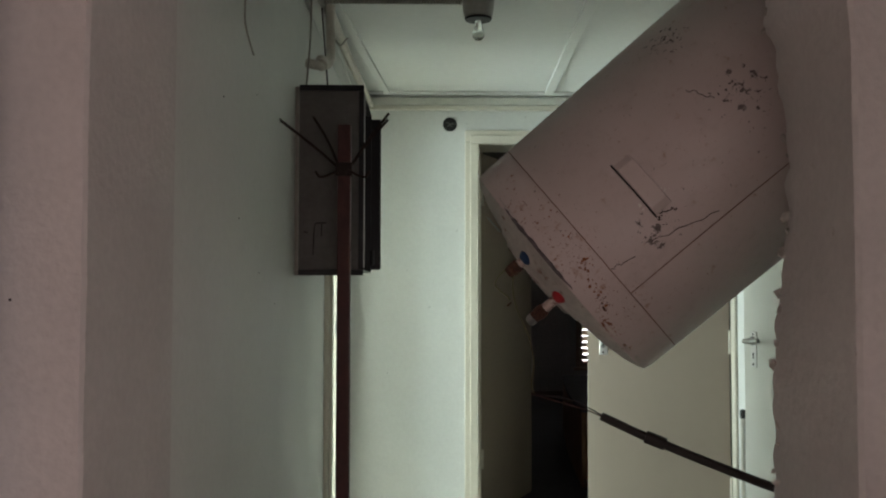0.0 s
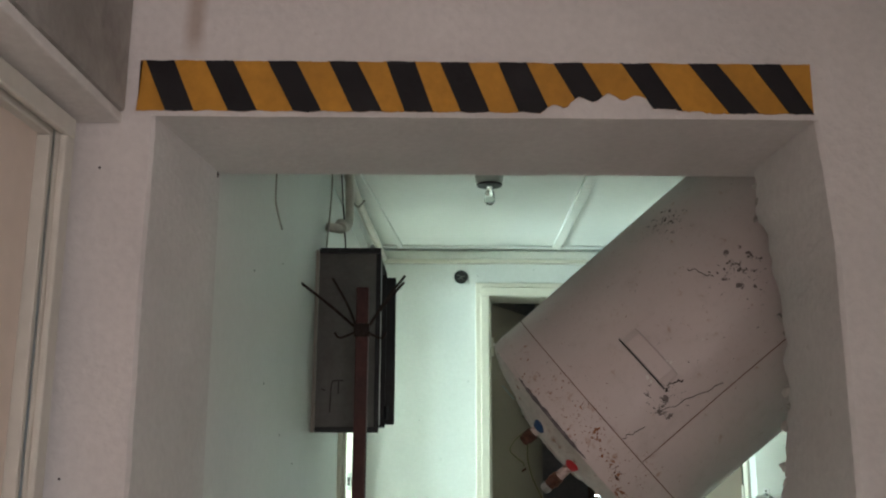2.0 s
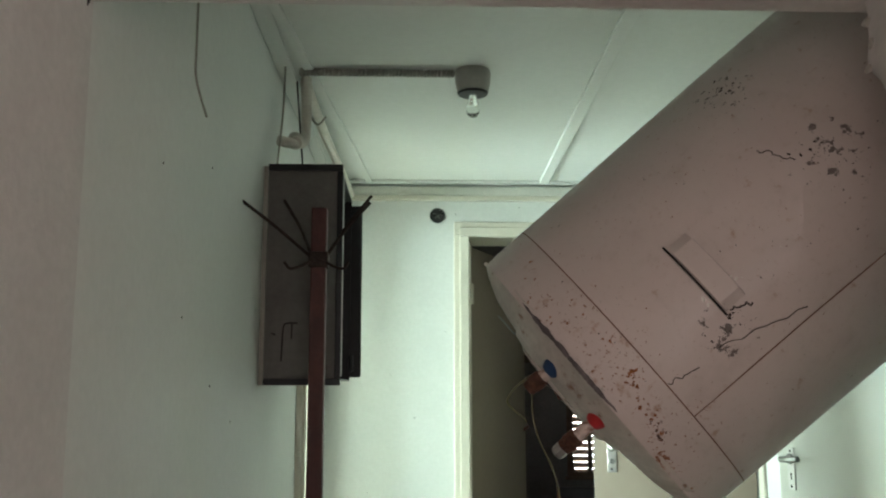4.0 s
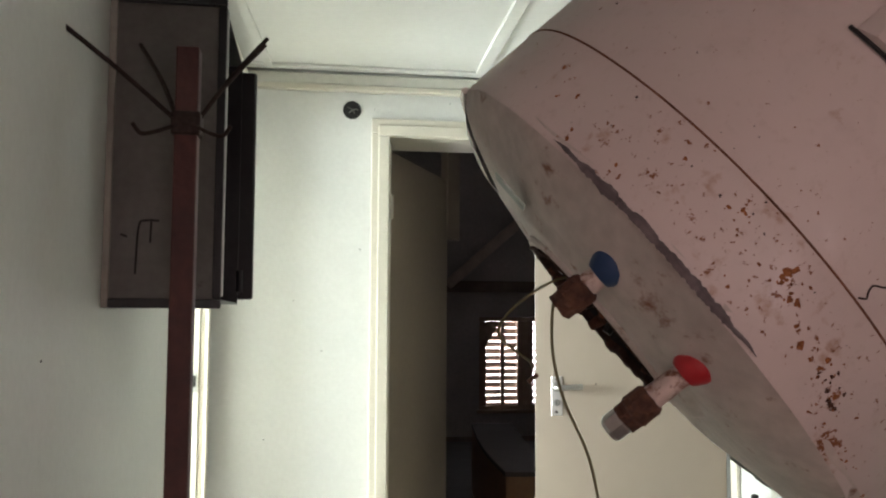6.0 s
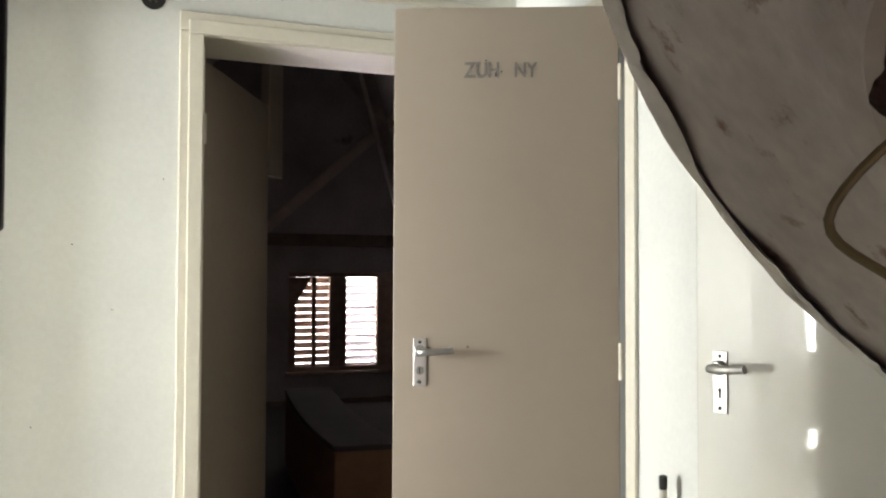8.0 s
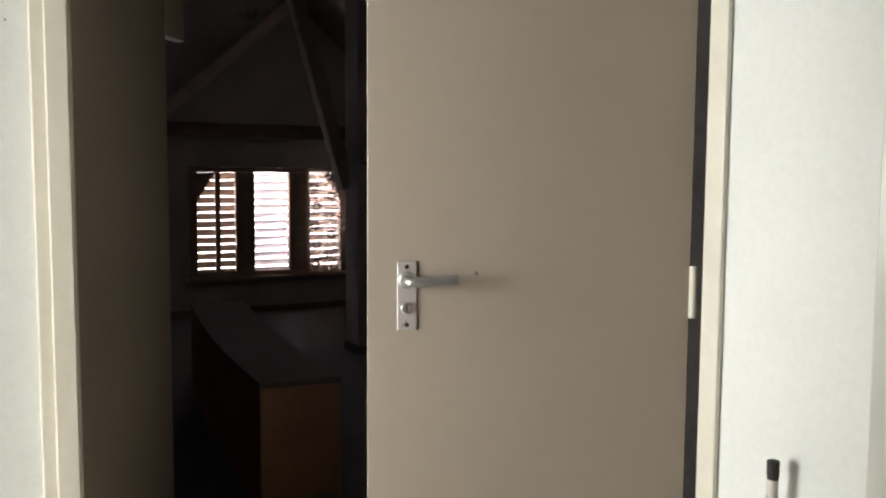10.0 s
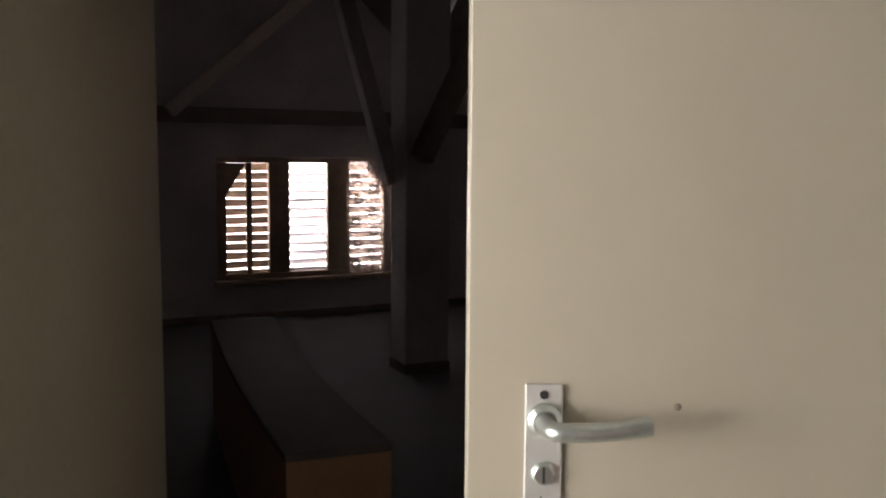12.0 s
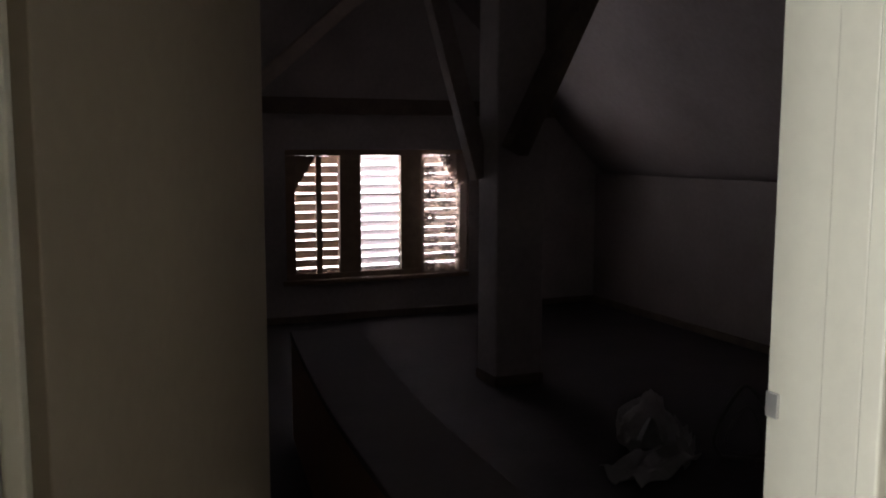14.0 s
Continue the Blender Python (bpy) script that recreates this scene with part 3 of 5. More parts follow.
def handle_local(d, x, z, sign, point, turn):
    plate = part("lock_plate", box_bm(x - 0.0185, x + 0.0185, -0.004, -0.0002, z - 0.066, z + 0.066, 0.0015), M_PLATE, d, "pale aluminium lock plate")
    face = Matrix.Rotation(radians(90), 4, "X")
    for dz in (0.0555, -0.0555):
        part("screw", lathe_bm([(0, 0), (0.0045, 0), (0.004, 0.0016), (0, 0.0018)], 12, m=Matrix.Translation((x, -0.004, z + dz)) @ face), M_BLACK, plate)
    zl = z + 0.031
    part("lever", tube_bm([(x, -0.004, zl), (x, -0.030, zl), (x + point * 0.010, -0.046, zl), (x + point * 0.055, -0.049, zl + 0.002), (x + point * 0.094, -0.045, zl + 0.006)], 0.0092, 14), M_CHROME, d, "worn grey metal lever", True)
    part("rose", lathe_bm([(0.0165, 0), (0.0165, 0.007), (0.012, 0.011), (0, 0.011)], 22, m=Matrix.Translation((x, -0.004, zl)) @ face), M_CHROME, d, "", True)
    if turn:
        knob = part("thumb_turn", lathe_bm([(0.0115, 0), (0.0115, 0.004), (0.009, 0.0065), (0, 0.0065)], 22, m=Matrix.Translation((x, -0.004, z - 0.023)) @ face), M_CHROME, plate, "", True)
        part("slot", box_bm(x - 0.0012, x + 0.0012, -0.0112, -0.0106, z - 0.031, z - 0.015), M_BLACK, plate)
    else:
        part("keyhole", lathe_bm([(0, 0), (0.0042, 0), (0.0042, 0.0012), (0, 0.0012)], 14, m=Matrix.Translation((x, -0.004, z - 0.017)) @ face), M_BLACK, plate)
        part("keyhole", box_bm(x - 0.0026, x + 0.0026, -0.0052, -0.0041, z - 0.034, z - 0.018, 0.0005), M_BLACK, plate)


# shower door, half open into the lobby: hinge, angle of the leaf seen from above
SH = Vector((1.203, 3.967, 0))
SHA = math.degrees(math.atan2(4.226 - 3.967, 0.637 - 1.203))
shower = door_leaf("shower_door", pose(*SH, 0, 0, SHA) @ Matrix.Diagonal((1, -1, 1, 1)), 0.624, 2.014, 0.038, M_DOOR, "cream painted flush door, darkened for shade, standing half open into the lobby", 0.549, -1, -1, (0.35, 0.98, 1.75), 1.0235)
door_leaf_right = door_leaf("white_door", pose(1.262, 2.735, 0, 0, 0, 102.2) @ Matrix.Diagonal((1, -1, 1, 1)), 0.780, 2.0, 0.038, M_DOOR_WHITE, "white gloss-painted door standing slightly ajar", 0.715, -1, -1, (0.35, 1.7), 1.037)
ADIR = math.degrees(math.atan2(5.655 - 4.90, 0.545 - 0.190))
attic_door = door_leaf("attic_door", pose(0.190, 4.90, 0, 0, 0, ADIR), 0.835, 1.985, 0.038, M_DOOR_BROWN, "grey-brown flush door opened into the dark attic", None, hinges=(0.3, 1.7))
part("latch_plate", box_bm(0.8352, 0.8375, 0.008, 0.030, 0.925, 1.065, 0.0008), M_CHROME, attic_door, "bright metal latch plate on the edge")
corridor_door = door_leaf("corridor_door", pose(-0.684, 0.475, 0, 0, 0, 90) @ Matrix.Diagonal((1, 1, 1, 1)), 0.80, 1.735, 0.035, M_DOOR_WARM_LIT, "white flush door closed in its frame, warm light in its colour", None)
casing("door_frame_corridor", pose(-0.668, 0.46, 0, 0, 0, 90), 0.83, 1.742, 0.034, 0.012, "off-white painted frame of the corridor door", M_WHITE_TRIM, reveal=0.09)


def lettering(text, m, size, material, parent, name="lettering", label=""):
    cu = bpy.data.curves.new(name, "FONT")
    cu.body, cu.size, cu.extrude, cu.offset = text, size, 0.0004, 0.0016
    tmp = bpy.data.objects.new(name, cu)
    scene.collection.objects.link(tmp)
    me = bpy.data.meshes.new_from_object(tmp.evaluated_get(bpy.context.evaluated_depsgraph_get()))
    bpy.data.objects.remove(tmp)
    me.materials.append(material)
    ob = new(name, me)
    ob.parent = parent
    ob.matrix_local = m
    return tagged(ob, label)


# the word stands on the lobby face of the leaf; local x runs from the hinge
for word, x, size in (("ZUH", 0.428, 0.060), ("NY", 0.290, 0.058)):
    lettering(word, Matrix.Translation((x, -0.0012, 1.817)) @ Matrix.Rotation(radians(90), 4, "X") @ Matrix.Diagonal((-0.80, 1.0, 1.0, 1)), size, M_TEXT, shower, "lettering", "faded hand-drawn grey capitals")
for x, z, h in ((0.338, 1.818, 0.012), (0.335, 1.826, 0.008), (0.322, 1.829, 0.006), (0.368, 1.836, 0.007), (0.366, 1.862, 0.004)):
    part("ink_speck", box_bm(x, x + 0.004, -0.0014, -0.0002, z, z + h), M_INK, shower, "dark ink speck")
part("mark", lathe_bm([(0, 0), (0.004, 0), (0.002, 0.0008), (0, 0.001)], 8, m=Matrix.Translation((0.417, -0.0002, 1.066)) @ Matrix.Rotation(radians(90), 4, "X")), M_TIMBER, shower, "small brown chip")


# ---- hazard marking ----
def hazard():
    h = thing("hazard_marking", (0, 1.343, 0), "yellow and black diagonal warning stripes painted on the lintel, chipped below", "warning stripes")
    x0, x1, z0, z1, n = -0.572, 0.455, 1.790, 1.870, 120

    def low(x):
        chip = 0.0
        if 0.04 < x < 0.29:
            chip = 0.026 * math.sin((x - 0.04) / 0.25 * math.pi) ** 0.7 + 0.010 * noise.noise(Vector((x * 45, 1, 2)))
            if x > 0.21:
                chip *= 0.35
        return z0 + max(chip, 0) + 0.0022 * noise.noise(Vector((x * 40, 0, 0))) + 0.0016 * noise.noise(Vector((x * 190, 0, 7)))

    def high(x):
        return z1 + 0.0022 * noise.noise(Vector((x * 25, 4, 0))) + 0.0022 * max(0, noise.noise(Vector((x * 210, 4, 9))))

    def sheet(inside, y, steps, lo_off):
        bm = bmesh.new()
        prev = None
        for i in range(steps + 1):
            xa = inside(i / steps)
            pair = []
            for zz, x in ((0, xa[0]), (1, xa[1])):
                x = min(max(x, x0), x1)
                pair.append((x, low(x) if zz == 0 else high(x)))
            cur = [bm.verts.new((p[0], q, p[1])) for p in pair for q in (0.0, y)]
            if prev:
                bm.faces.new((prev[1], cur[1], cur[3], prev[3]))
                bm.faces.new((prev[0], prev[2], cur[2], cur[0]))
                bm.faces.new((prev[0], cur[0], cur[1], prev[1]))
                bm.faces.new((prev[2], prev[3], cur[3], cur[2]))
            else:
                bm.faces.new((cur[0], cur[1], cur[3], cur[2]))
            prev = cur
        bm.faces.new((prev[0], prev[2], prev[3], prev[1]))
        return bm

    part("yellow_band", sheet(lambda t: (x0 + (x1 - x0) * t, x0 + (x1 - x0) * t + (0.006 if t < 0.001 else 0)), -0.001, n * 4, 0), M_YELLOW, h, "ochre yellow paint band")
    wide = 0.0435
    tops = (0.010, 0.100, 0.196, 0.289, 0.377, 0.459, 0.548, 0.633, 0.736, 0.840, 0.937)
    leans = (0.034, 0.039, 0.041, 0.039, 0.029, 0.032, 0.031, 0.031, 0.048, 0.059, 0.053)
    for k, (top, lean) in enumerate(zip(tops, leans)):
        top += x0
        part("black_stripe", sheet(lambda t, top=top, lean=lean: (top + lean + wide * t + 0.0018 * noise.noise(Vector((top * 9, t * 9, 3))), top + wide * t), -0.0024, 26, 0), M_HAZARD_BLACK, h)
    return h


hazard()


# ---- water heater ----
HB = Vector((0.1935, 2.0906, 1.3024))
HD = Vector((0.74813, -0.16456, 0.64283)).normalized()
HX = HD.cross(Vector((0, 0, 1))).normalized()
HY = HD.cross(HX)
HM = Matrix(((HX.x, HY.x, HD.x, HB.x), (HX.y, HY.y, HD.y, HB.y), (HX.z, HY.z, HD.z, HB.z), (0, 0, 0, 1)))


def water_heater():
    h = thing("water_heater", HM, "dented pinkish-white enamel water heater hanging askew, rust-spotted", "water heater")
    L = 0.84

    def skin(a, s):
        """Radius of the uneven, dented jacket at angle a and height s."""
        r = HR + 0.0022 * noise.noise(Vector((math.cos(a) * 2, math.sin(a) * 2, s * 5)))
        if abs(s - 0.0805) < 0.001:
            r -= 0.0003
        if s < 0.01:
            r -= 0.002 + 0.0035 * max(0, noise.noise(Vector((math.cos(a) * 7, math.sin(a) * 7, 3))))
        if s > L - 0.001:
            r -= 0.01
        deg = (math.degrees(a) + 180) % 360 - 180
        d1 = math.hypot((deg - 13) / 9, (s - 0.185) / 0.03)
        d2 = math.hypot((deg + 2) / 9, (s - 0.30) / 0.04)
        return r - 0.006 * math.exp(-d1 * d1) - 0.005 * math.exp(-d2 * d2)

    bm = bmesh.new()
    n = 96
    levels = [0.0, 0.006, 0.02, 0.04, 0.06, 0.0793, 0.0805, 0.0817, 0.10] + [0.10 + (L - 0.12) * i / 26 for i in range(1, 27)] + [L - 0.008, L]
    rings = []
    for s in levels:
        ring = []
        for i in range(n):
            a = 2 * math.pi * i / n
            r = skin(a, s)
            ring.append(bm.verts.new((r * math.cos(a), r * math.sin(a), s)))
        rings.append(ring)
    for a, b in zip(rings, rings[1:]):
        for i in range(n):
            bm.faces.new((a[i], a[(i + 1) % n], b[(i + 1) % n], b[i]))
    # inner lip at the lower end
    lip = [bm.verts.new((0.965 * v.co.x, 0.965 * v.co.y, 0.004)) for v in rings[0]]
    for i in range(n):
        bm.faces.new((rings[0][(i + 1) % n], rings[0][i], lip[i], lip[(i + 1) % n]))
    top = bm.verts.new((0, 0, L + 0.04))
    for i in range(n):
        bm.faces.new((rings[-1][i], rings[-1][(i + 1) % n], top))
    part("jacket", bm, M_ENAMEL, h, "", True)
    # lower end: shallow dome with a round service hole
    hole, hx, hy = 0.087, 0.055, -0.018

    def bulge(x, y):
        """The far side of the end cap is bent outwards."""
        p = x * math.cos(radians(-158)) + y * math.sin(radians(-158))
        edge = min(1.0, max(0.0, (0.2724 - math.hypot(x, y)) / 0.022))
        return -0.006 * max(0.0, p / 0.25) * edge * (2 - edge)

    prof = [(0.2705, 0.010), (0.268, 0.001), (0.262, -0.004), (0.252, -0.009), (0.235, -0.016), (0.20, -0.026), (0.16, -0.033), (0.128, -0.036), (0.122, -0.041), (0.110, -0.043), (0.098, -0.0445)]
    cap = lathe_bm(prof, 96)
    for v in cap.verts:
        r = v.co.xy.length
        k = min(1.0, max(0.0, (0.235 - r) / 0.105))
        v.co.z += 0.004 * noise.noise(v.co * 9) * (1 if r > 0.125 else 0.3)
        v.co.x += hx * k
        v.co.y += hy * k
        v.co.z += bulge(v.co.x, v.co.y)
    mid = Matrix.Translation((hx, hy, 0))
    part("hole_surround", lathe_bm([(0.100, -0.036), (0.0995, -0.046), (0.096, -0.0485), (hole + 0.002, -0.0475), (hole, -0.044), (hole, -0.036)], 64, m=mid), M_CAP, h, "chipped surround of the service hole", True)
    # Wall of the hole is black: shade of the deep recess in the colour.
    part("hole_wall", lathe_bm([(hole - 0.0005, -0.0445), (hole - 0.002, -0.02), (hole - 0.004, 0.10), (0, 0.10)], 48, m=mid), M_BLACK, h, "burnt black inside of the service hole, darker for the shade within", True)
    ring = lathe_bm([(hole - 0.004, -0.040), (hole - 0.002, -0.0475), (hole + 0.001, -0.0492), (hole + 0.0035, -0.0478)], 180, m=mid)
    for v in ring.verts:
        k = noise.noise(v.co * 55) + 0.6 * noise.noise(v.co * 160)
        out = (v.co - Vector((hx, hy, v.co.z))).normalized()
        v.co += out * 0.0042 * k + Vector((0, 0, -0.004 * max(k, 0)))
    part("rust_crust", ring, M_CRUST, h, "torn rust crust round the hole", True)
    part("end_cap", cap, M_CAP, h, "grey enamel end cap with a rusty service hole", True)
    def cap_height(r):
        r = min(r, prof[0][0])
        for (ra, za), (rb, zb) in zip(prof, prof[1:]):
            if rb <= r <= ra:
                return za + (zb - za) * (ra - r) / (ra - rb)
        return prof[-1][1]

    # bent, scraped bevel between jacket and cap flat, whitened for the light it catches
    bevel = [(0.2712, -0.001), (0.266, -0.007), (0.258, -0.0135), (0.250, -0.018), (0.243, -0.0198), (0.234, -0.0205), (0.224, -0.0215)]
    for start, span, tall in ((-92, -118, 1.0), (104, 62, 0.55)):
        arc = bmesh.new()
        rows = []
        for i in range(90):
            a = radians(start + span * i / 89)
            fade = tall * math.sin(math.pi * (i + 0.5) / 90) ** 0.45
            wide = 0.85 + 0.35 * noise.noise(Vector((i * 0.09, 0, 4))) + 0.15 * noise.noise(Vector((i * 0.4, 1, 4)))
            row = []
            for pr, pz in bevel:
                q = 0.2712 - (0.2712 - pr) * wide
                x, y = q * math.cos(a), q * math.sin(a)
                z = cap_height(q) + (pz - cap_height(pr)) * fade - 0.0012 + bulge(x, y) + 0.0016 * noise.noise(Vector((i * 0.14, q * 60, 0)))
                row.append(arc.verts.new((x, y, z)))
            rows.append(row)
        for p, q in zip(rows, rows[1:]):
            for k in range(len(bevel) - 1):
                arc.faces.new((p[k], p[k + 1], q[k + 1], q[k]))
        part("torn_rim", arc, M_CAP_WHITE, h, "scraped rim of the end cap, whitened for side light")
    turn = [2 * math.pi * i / 120 for i in range(121)]
    part("seam", tube_bm([((skin(a, 0.08) + 0.0002) * math.cos(a), (skin(a, 0.08) + 0.0002) * math.sin(a), 0.0805) for a in turn], 0.0010, 6, smooth_steps=1), M_RUST_SEAM, h, "thin rusty seam")
    a = radians(28)
    part("seam", tube_bm([((skin(a, 0.082 + 0.025 * i) + 0.0001) * math.cos(a), (skin(a, 0.082 + 0.025 * i) + 0.0001) * math.sin(a), 0.082 + 0.025 * i) for i in range(30)], 0.0009, 6, smooth_steps=1), M_RUST_SEAM, h, "thin rusty seam")
    arc = [radians(-78 - 170 * i / 60) for i in range(61)]
    part("rolled_edge", tube_bm([((0.2712 + 0.0008 * noise.noise(Vector((a * 5, 0, 1)))) * math.cos(a), 0.2712 * math.sin(a), -0.001) for a in arc], 0.0034, 8, smooth_steps=1), M_CAP_WHITE, h, "rolled whitish edge of the end cap", True)
    # torn grey strip along the lower rim
    rng = random.Random(2)
    strip = bmesh.new()
    rows = []
    for i in range(200):
        a = radians(-34 + 46 * i / 199)
        w = (0.0042 + 0.0035 * noise.noise(Vector((i * 0.06, 0, 0))) + 0.0018 * noise.noise(Vector((i * 0.31, 2, 0)))) * min(1, 2.0 * math.sin(math.pi * (i + 0.5) / 200)) * 0.8
        up = 0.003 + 0.0015 * noise.noise(Vector((i * 0.05, 5, 0)))
        rows.append([strip.verts.new(((HR + k) * math.cos(a), (HR + k) * math.sin(a), z)) for k, z in ((0.0005, up - w), (0.0018, up), (0.0005, up + w))])
    for p, q in zip(rows, rows[1:]):
        for k in range(2):
            strip.faces.new((p[k], p[k + 1], q[k + 1], q[k]))
    part("sealing_strip", strip, surface("dirty_grey_sealant", (0.17, 0.145, 0.15), 0.8, vary=0.4, scale=40, fine=120, bump=0.6), h, "torn grey sealing strip")
    # flakes of rust and chips that stand on the enamel: scattered round a line of (height, angle)
    def flakes(name, count, a, b, ds, da, small, large, material, seed, label):
        rnd = random.Random(seed)
        f = bmesh.new()
        for _ in range(count):
            t = rnd.random()
            s, ph = a[0] + (b[0] - a[0]) * t + rnd.gauss(0, ds), a[1] + (b[1] - a[1]) * t + rnd.gauss(0, da)
            if s < 0.006:
                continue
            size = small + (large - small) * rnd.random() ** 2.5
            longer, tilt = rnd.uniform(0.5, 1.0), rnd.random() * 3.1
            rim = []
            for k in range(9):
                ang = 2 * math.pi * k / 9
                r = 0.8 * size * rnd.uniform(0.4, 1.0)
                u, w = r * math.cos(ang), r * longer * math.sin(ang)
                u, w = u * math.cos(tilt) - w * math.sin(tilt), u * math.sin(tilt) + w * math.cos(tilt)
                an = radians(ph) + u / HR
                q = skin(an, s + w) + 0.0002
                rim.append(f.verts.new((q * math.cos(an), q * math.sin(an), s + w)))
            an = radians(ph)
            q = skin(an, s) + 0.0012
            top = f.verts.new((q * math.cos(an), q * math.sin(an), s))
            for k in range(9):
                f.faces.new((rim[k], rim[(k + 1) % 9], top))
        tagged(part(name, f, material, h, label), kind="stuff")

    flakes("rust_spotting", 46, (0.054, 4), (0.026, 27), 0.006, 1.6, 0.0018, 0.0058, M_RUST_ORANGE, 21, "flakes of orange-brown rust in a band")
    flakes("rust_spotting", 16, (0.036, 21), (0.024, 27), 0.004, 1.2, 0.002, 0.0045, M_RUST, 22, "dark rust flakes at the lower edge")
    flakes("rust_spotting", 26, (0.055, -12), (0.045, 6), 0.010, 4.0, 0.0010, 0.0034, M_RUST_ORANGE, 23, "small specks of orange rust")
    flakes("rust_spotting", 17, (0.045, -55), (0.03, -28), 0.020, 5.0, 0.0012, 0.0045, M_RUST_ORANGE, 24, "small specks of orange rust")
    flakes("rust_spotting", 12, (0.012, 26), (0.010, 54), 0.003, 2.0, 0.0015, 0.0050, M_RUST_ORANGE, 25, "rust specks along the lower rim")
    flakes("rust_spotting", 12, (0.03, -20), (0.012, 18), 0.004, 3.0, 0.0010, 0.0030, M_RUST_ORANGE, 26, "rust specks along the lower rim")
    flakes("enamel_chipping", 13, (0.10, -40), (0.02, 5), 0.035, 10, 0.0010, 0.0036, M_IRON, 27, "small dark chips in the enamel")
    flakes("enamel_chipping", 26, (0.44, -50), (0.46, -40), 0.010, 3.0, 0.0012, 0.0065, M_IRON, 28, "dark scuffed chips in the enamel")
    flakes("enamel_chipping", 34, (0.43, -14), (0.50, 4), 0.012, 2.5, 0.0010, 0.0060, M_IRON, 29, "dark scuffed chips in the enamel")
    flakes("enamel_chipping", 26, (0.17, 14), (0.24, 15), 0.012, 2.0, 0.0010, 0.0050, M_IRON, 30, "dark scuffed chips in the enamel")
    flakes("enamel_chipping", 26, (0.30, 0), (0.35, 10), 0.05, 9.0, 0.0007, 0.0022, M_IRON, 31, "small dark chips in the enamel")
    flakes("bare_scraping", 9, (0.185, 4), (0.33, 6), 0.008, 1.5, 0.002, 0.008, M_CAP_WHITE, 32, "scraped white patches")

    def crack(a, b, seed, wide):
        pts = []
        for k in range(13):
            t = k / 12
            an = radians(a[1] + (b[1] - a[1]) * t + 1.4 * noise.noise(Vector((t * 6, seed, 0))))
            s = a[0] + (b[0] - a[0]) * t + 0.006 * noise.noise(Vector((t * 5, seed, 3)))
            pts.append((skin(an, s) * math.cos(an), skin(an, s) * math.sin(an), s))
        part("crack", tube_bm(pts, wide, 5, smooth_steps=2), M_IRON, h, "hairline crack in the enamel")

    crack((0.083, 15), (0.13, 17.5), 1.0, 0.0008)
    crack((0.17, 17), (0.30, 25), 2.0, 0.0009)
    crack((0.40, -20), (0.425, -10), 3.0, 0.0009)
    crack((0.215, 10.5), (0.245, 13), 4.0, 0.0012)
    # raised plate on the jacket
    pl = bmesh.new()
    rows = []
    for i in range(9):
        a = radians(-15 + 25 * i / 8)
        k = 0.010 if 0 < i < 8 else 0.002
        rows.append([pl.verts.new(((HR + o) * math.cos(a), (HR + o) * math.sin(a), s)) for o, s in ((-0.002, 0.207), (k, 0.209), (k, 0.243), (-0.002, 0.246))])
    for p, q in zip(rows, rows[1:]):
        for k in range(3):
            pl.faces.new((p[k], p[k + 1], q[k + 1], q[k]))
    pl.faces.new(rows[0])
    pl.faces.new(rows[-1][::-1])
    part("cover_plate", pl, M_ENAMEL, h, "raised oblong cover plate")
    # Black strip painted in for the shadow beside the raised plate.
    ed = tube_bm([((HR + 0.002) * math.cos(radians(-16 + 27 * i / 9)), (HR + 0.002) * math.sin(radians(-16 + 27 * i / 9)), 0.2065) for i in range(10)], 0.0017, 6, smooth_steps=1)
    part("plate_shadow", ed, M_BLACK, h, "dark strip for the shadow beside the plate")
    # pipe stubs
    for nm, v0, colour, label in (("cold_pipe", -0.052, M_BLUE, "blue collar"), ("hot_pipe", 0.046, M_RED, "red collar")):
        ln = 0.058 if colour is M_RED else 0.040
        base = Matrix.Translation((0.203, v0, -0.022)) @ Matrix.Rotation(radians(180), 4, "X") @ Matrix.Rotation(radians(-13), 4, "Y")
        pipe = part(nm, lathe_bm([(0.0, 0.002), (0.0098, 0.002), (0.0094, 0.012), (0.0098, ln), (0, ln)], 20, m=base), M_PIPE_ROSE, h, "white pipe stub flecked with rust", True)
        part("collar", lathe_bm([(0.0, -0.006), (0.0172, -0.006), (0.0180, 0.0), (0.0172, 0.003), (0.0136, 0.011), (0.0114, 0.014), (0, 0.014)], 28, m=base), colour, pipe, label, True)
        nut = lathe_bm([(0.0, ln - 0.015), (0.0116, ln - 0.015), (0.0136, ln - 0.012), (0.0136, ln + 0.004), (0.0116, ln + 0.007), (0.0, ln + 0.007)], 11, m=base)
        lathe_bm([(0.0, ln + 0.006), (0.0118, ln + 0.006), (0.0118, ln + 0.014), (0, ln + 0.014)], 14, nut, base)
        for v in nut.verts:
            v.co += noise.noise_vector(v.co * 130) * 0.0016
        part("nut", nut, M_RUST, pipe, "rusted union nut")
        if colour is M_RED:
            part("cap_nut", lathe_bm([(0.0, ln + 0.014), (0.0112, ln + 0.014), (0.0116, ln + 0.016), (0.0116, ln + 0.026), (0.0095, ln + 0.029), (0.0, ln + 0.029)], 7, m=base), M_CHROME, pipe, "dull metal cap nut")
    # hardware inside the service hole
    part("heating_flange", lathe_bm([(0.0, 0.012), (0.055, 0.012), (0.060, 0.018), (0.060, 0.06), (0, 0.06)], 30, m=Matrix.Translation((hx + 0.010, hy + 0.016, 0))), M_STEEL_DARK, h, "sooty heating element flange", True)
    rg = random.Random(9)
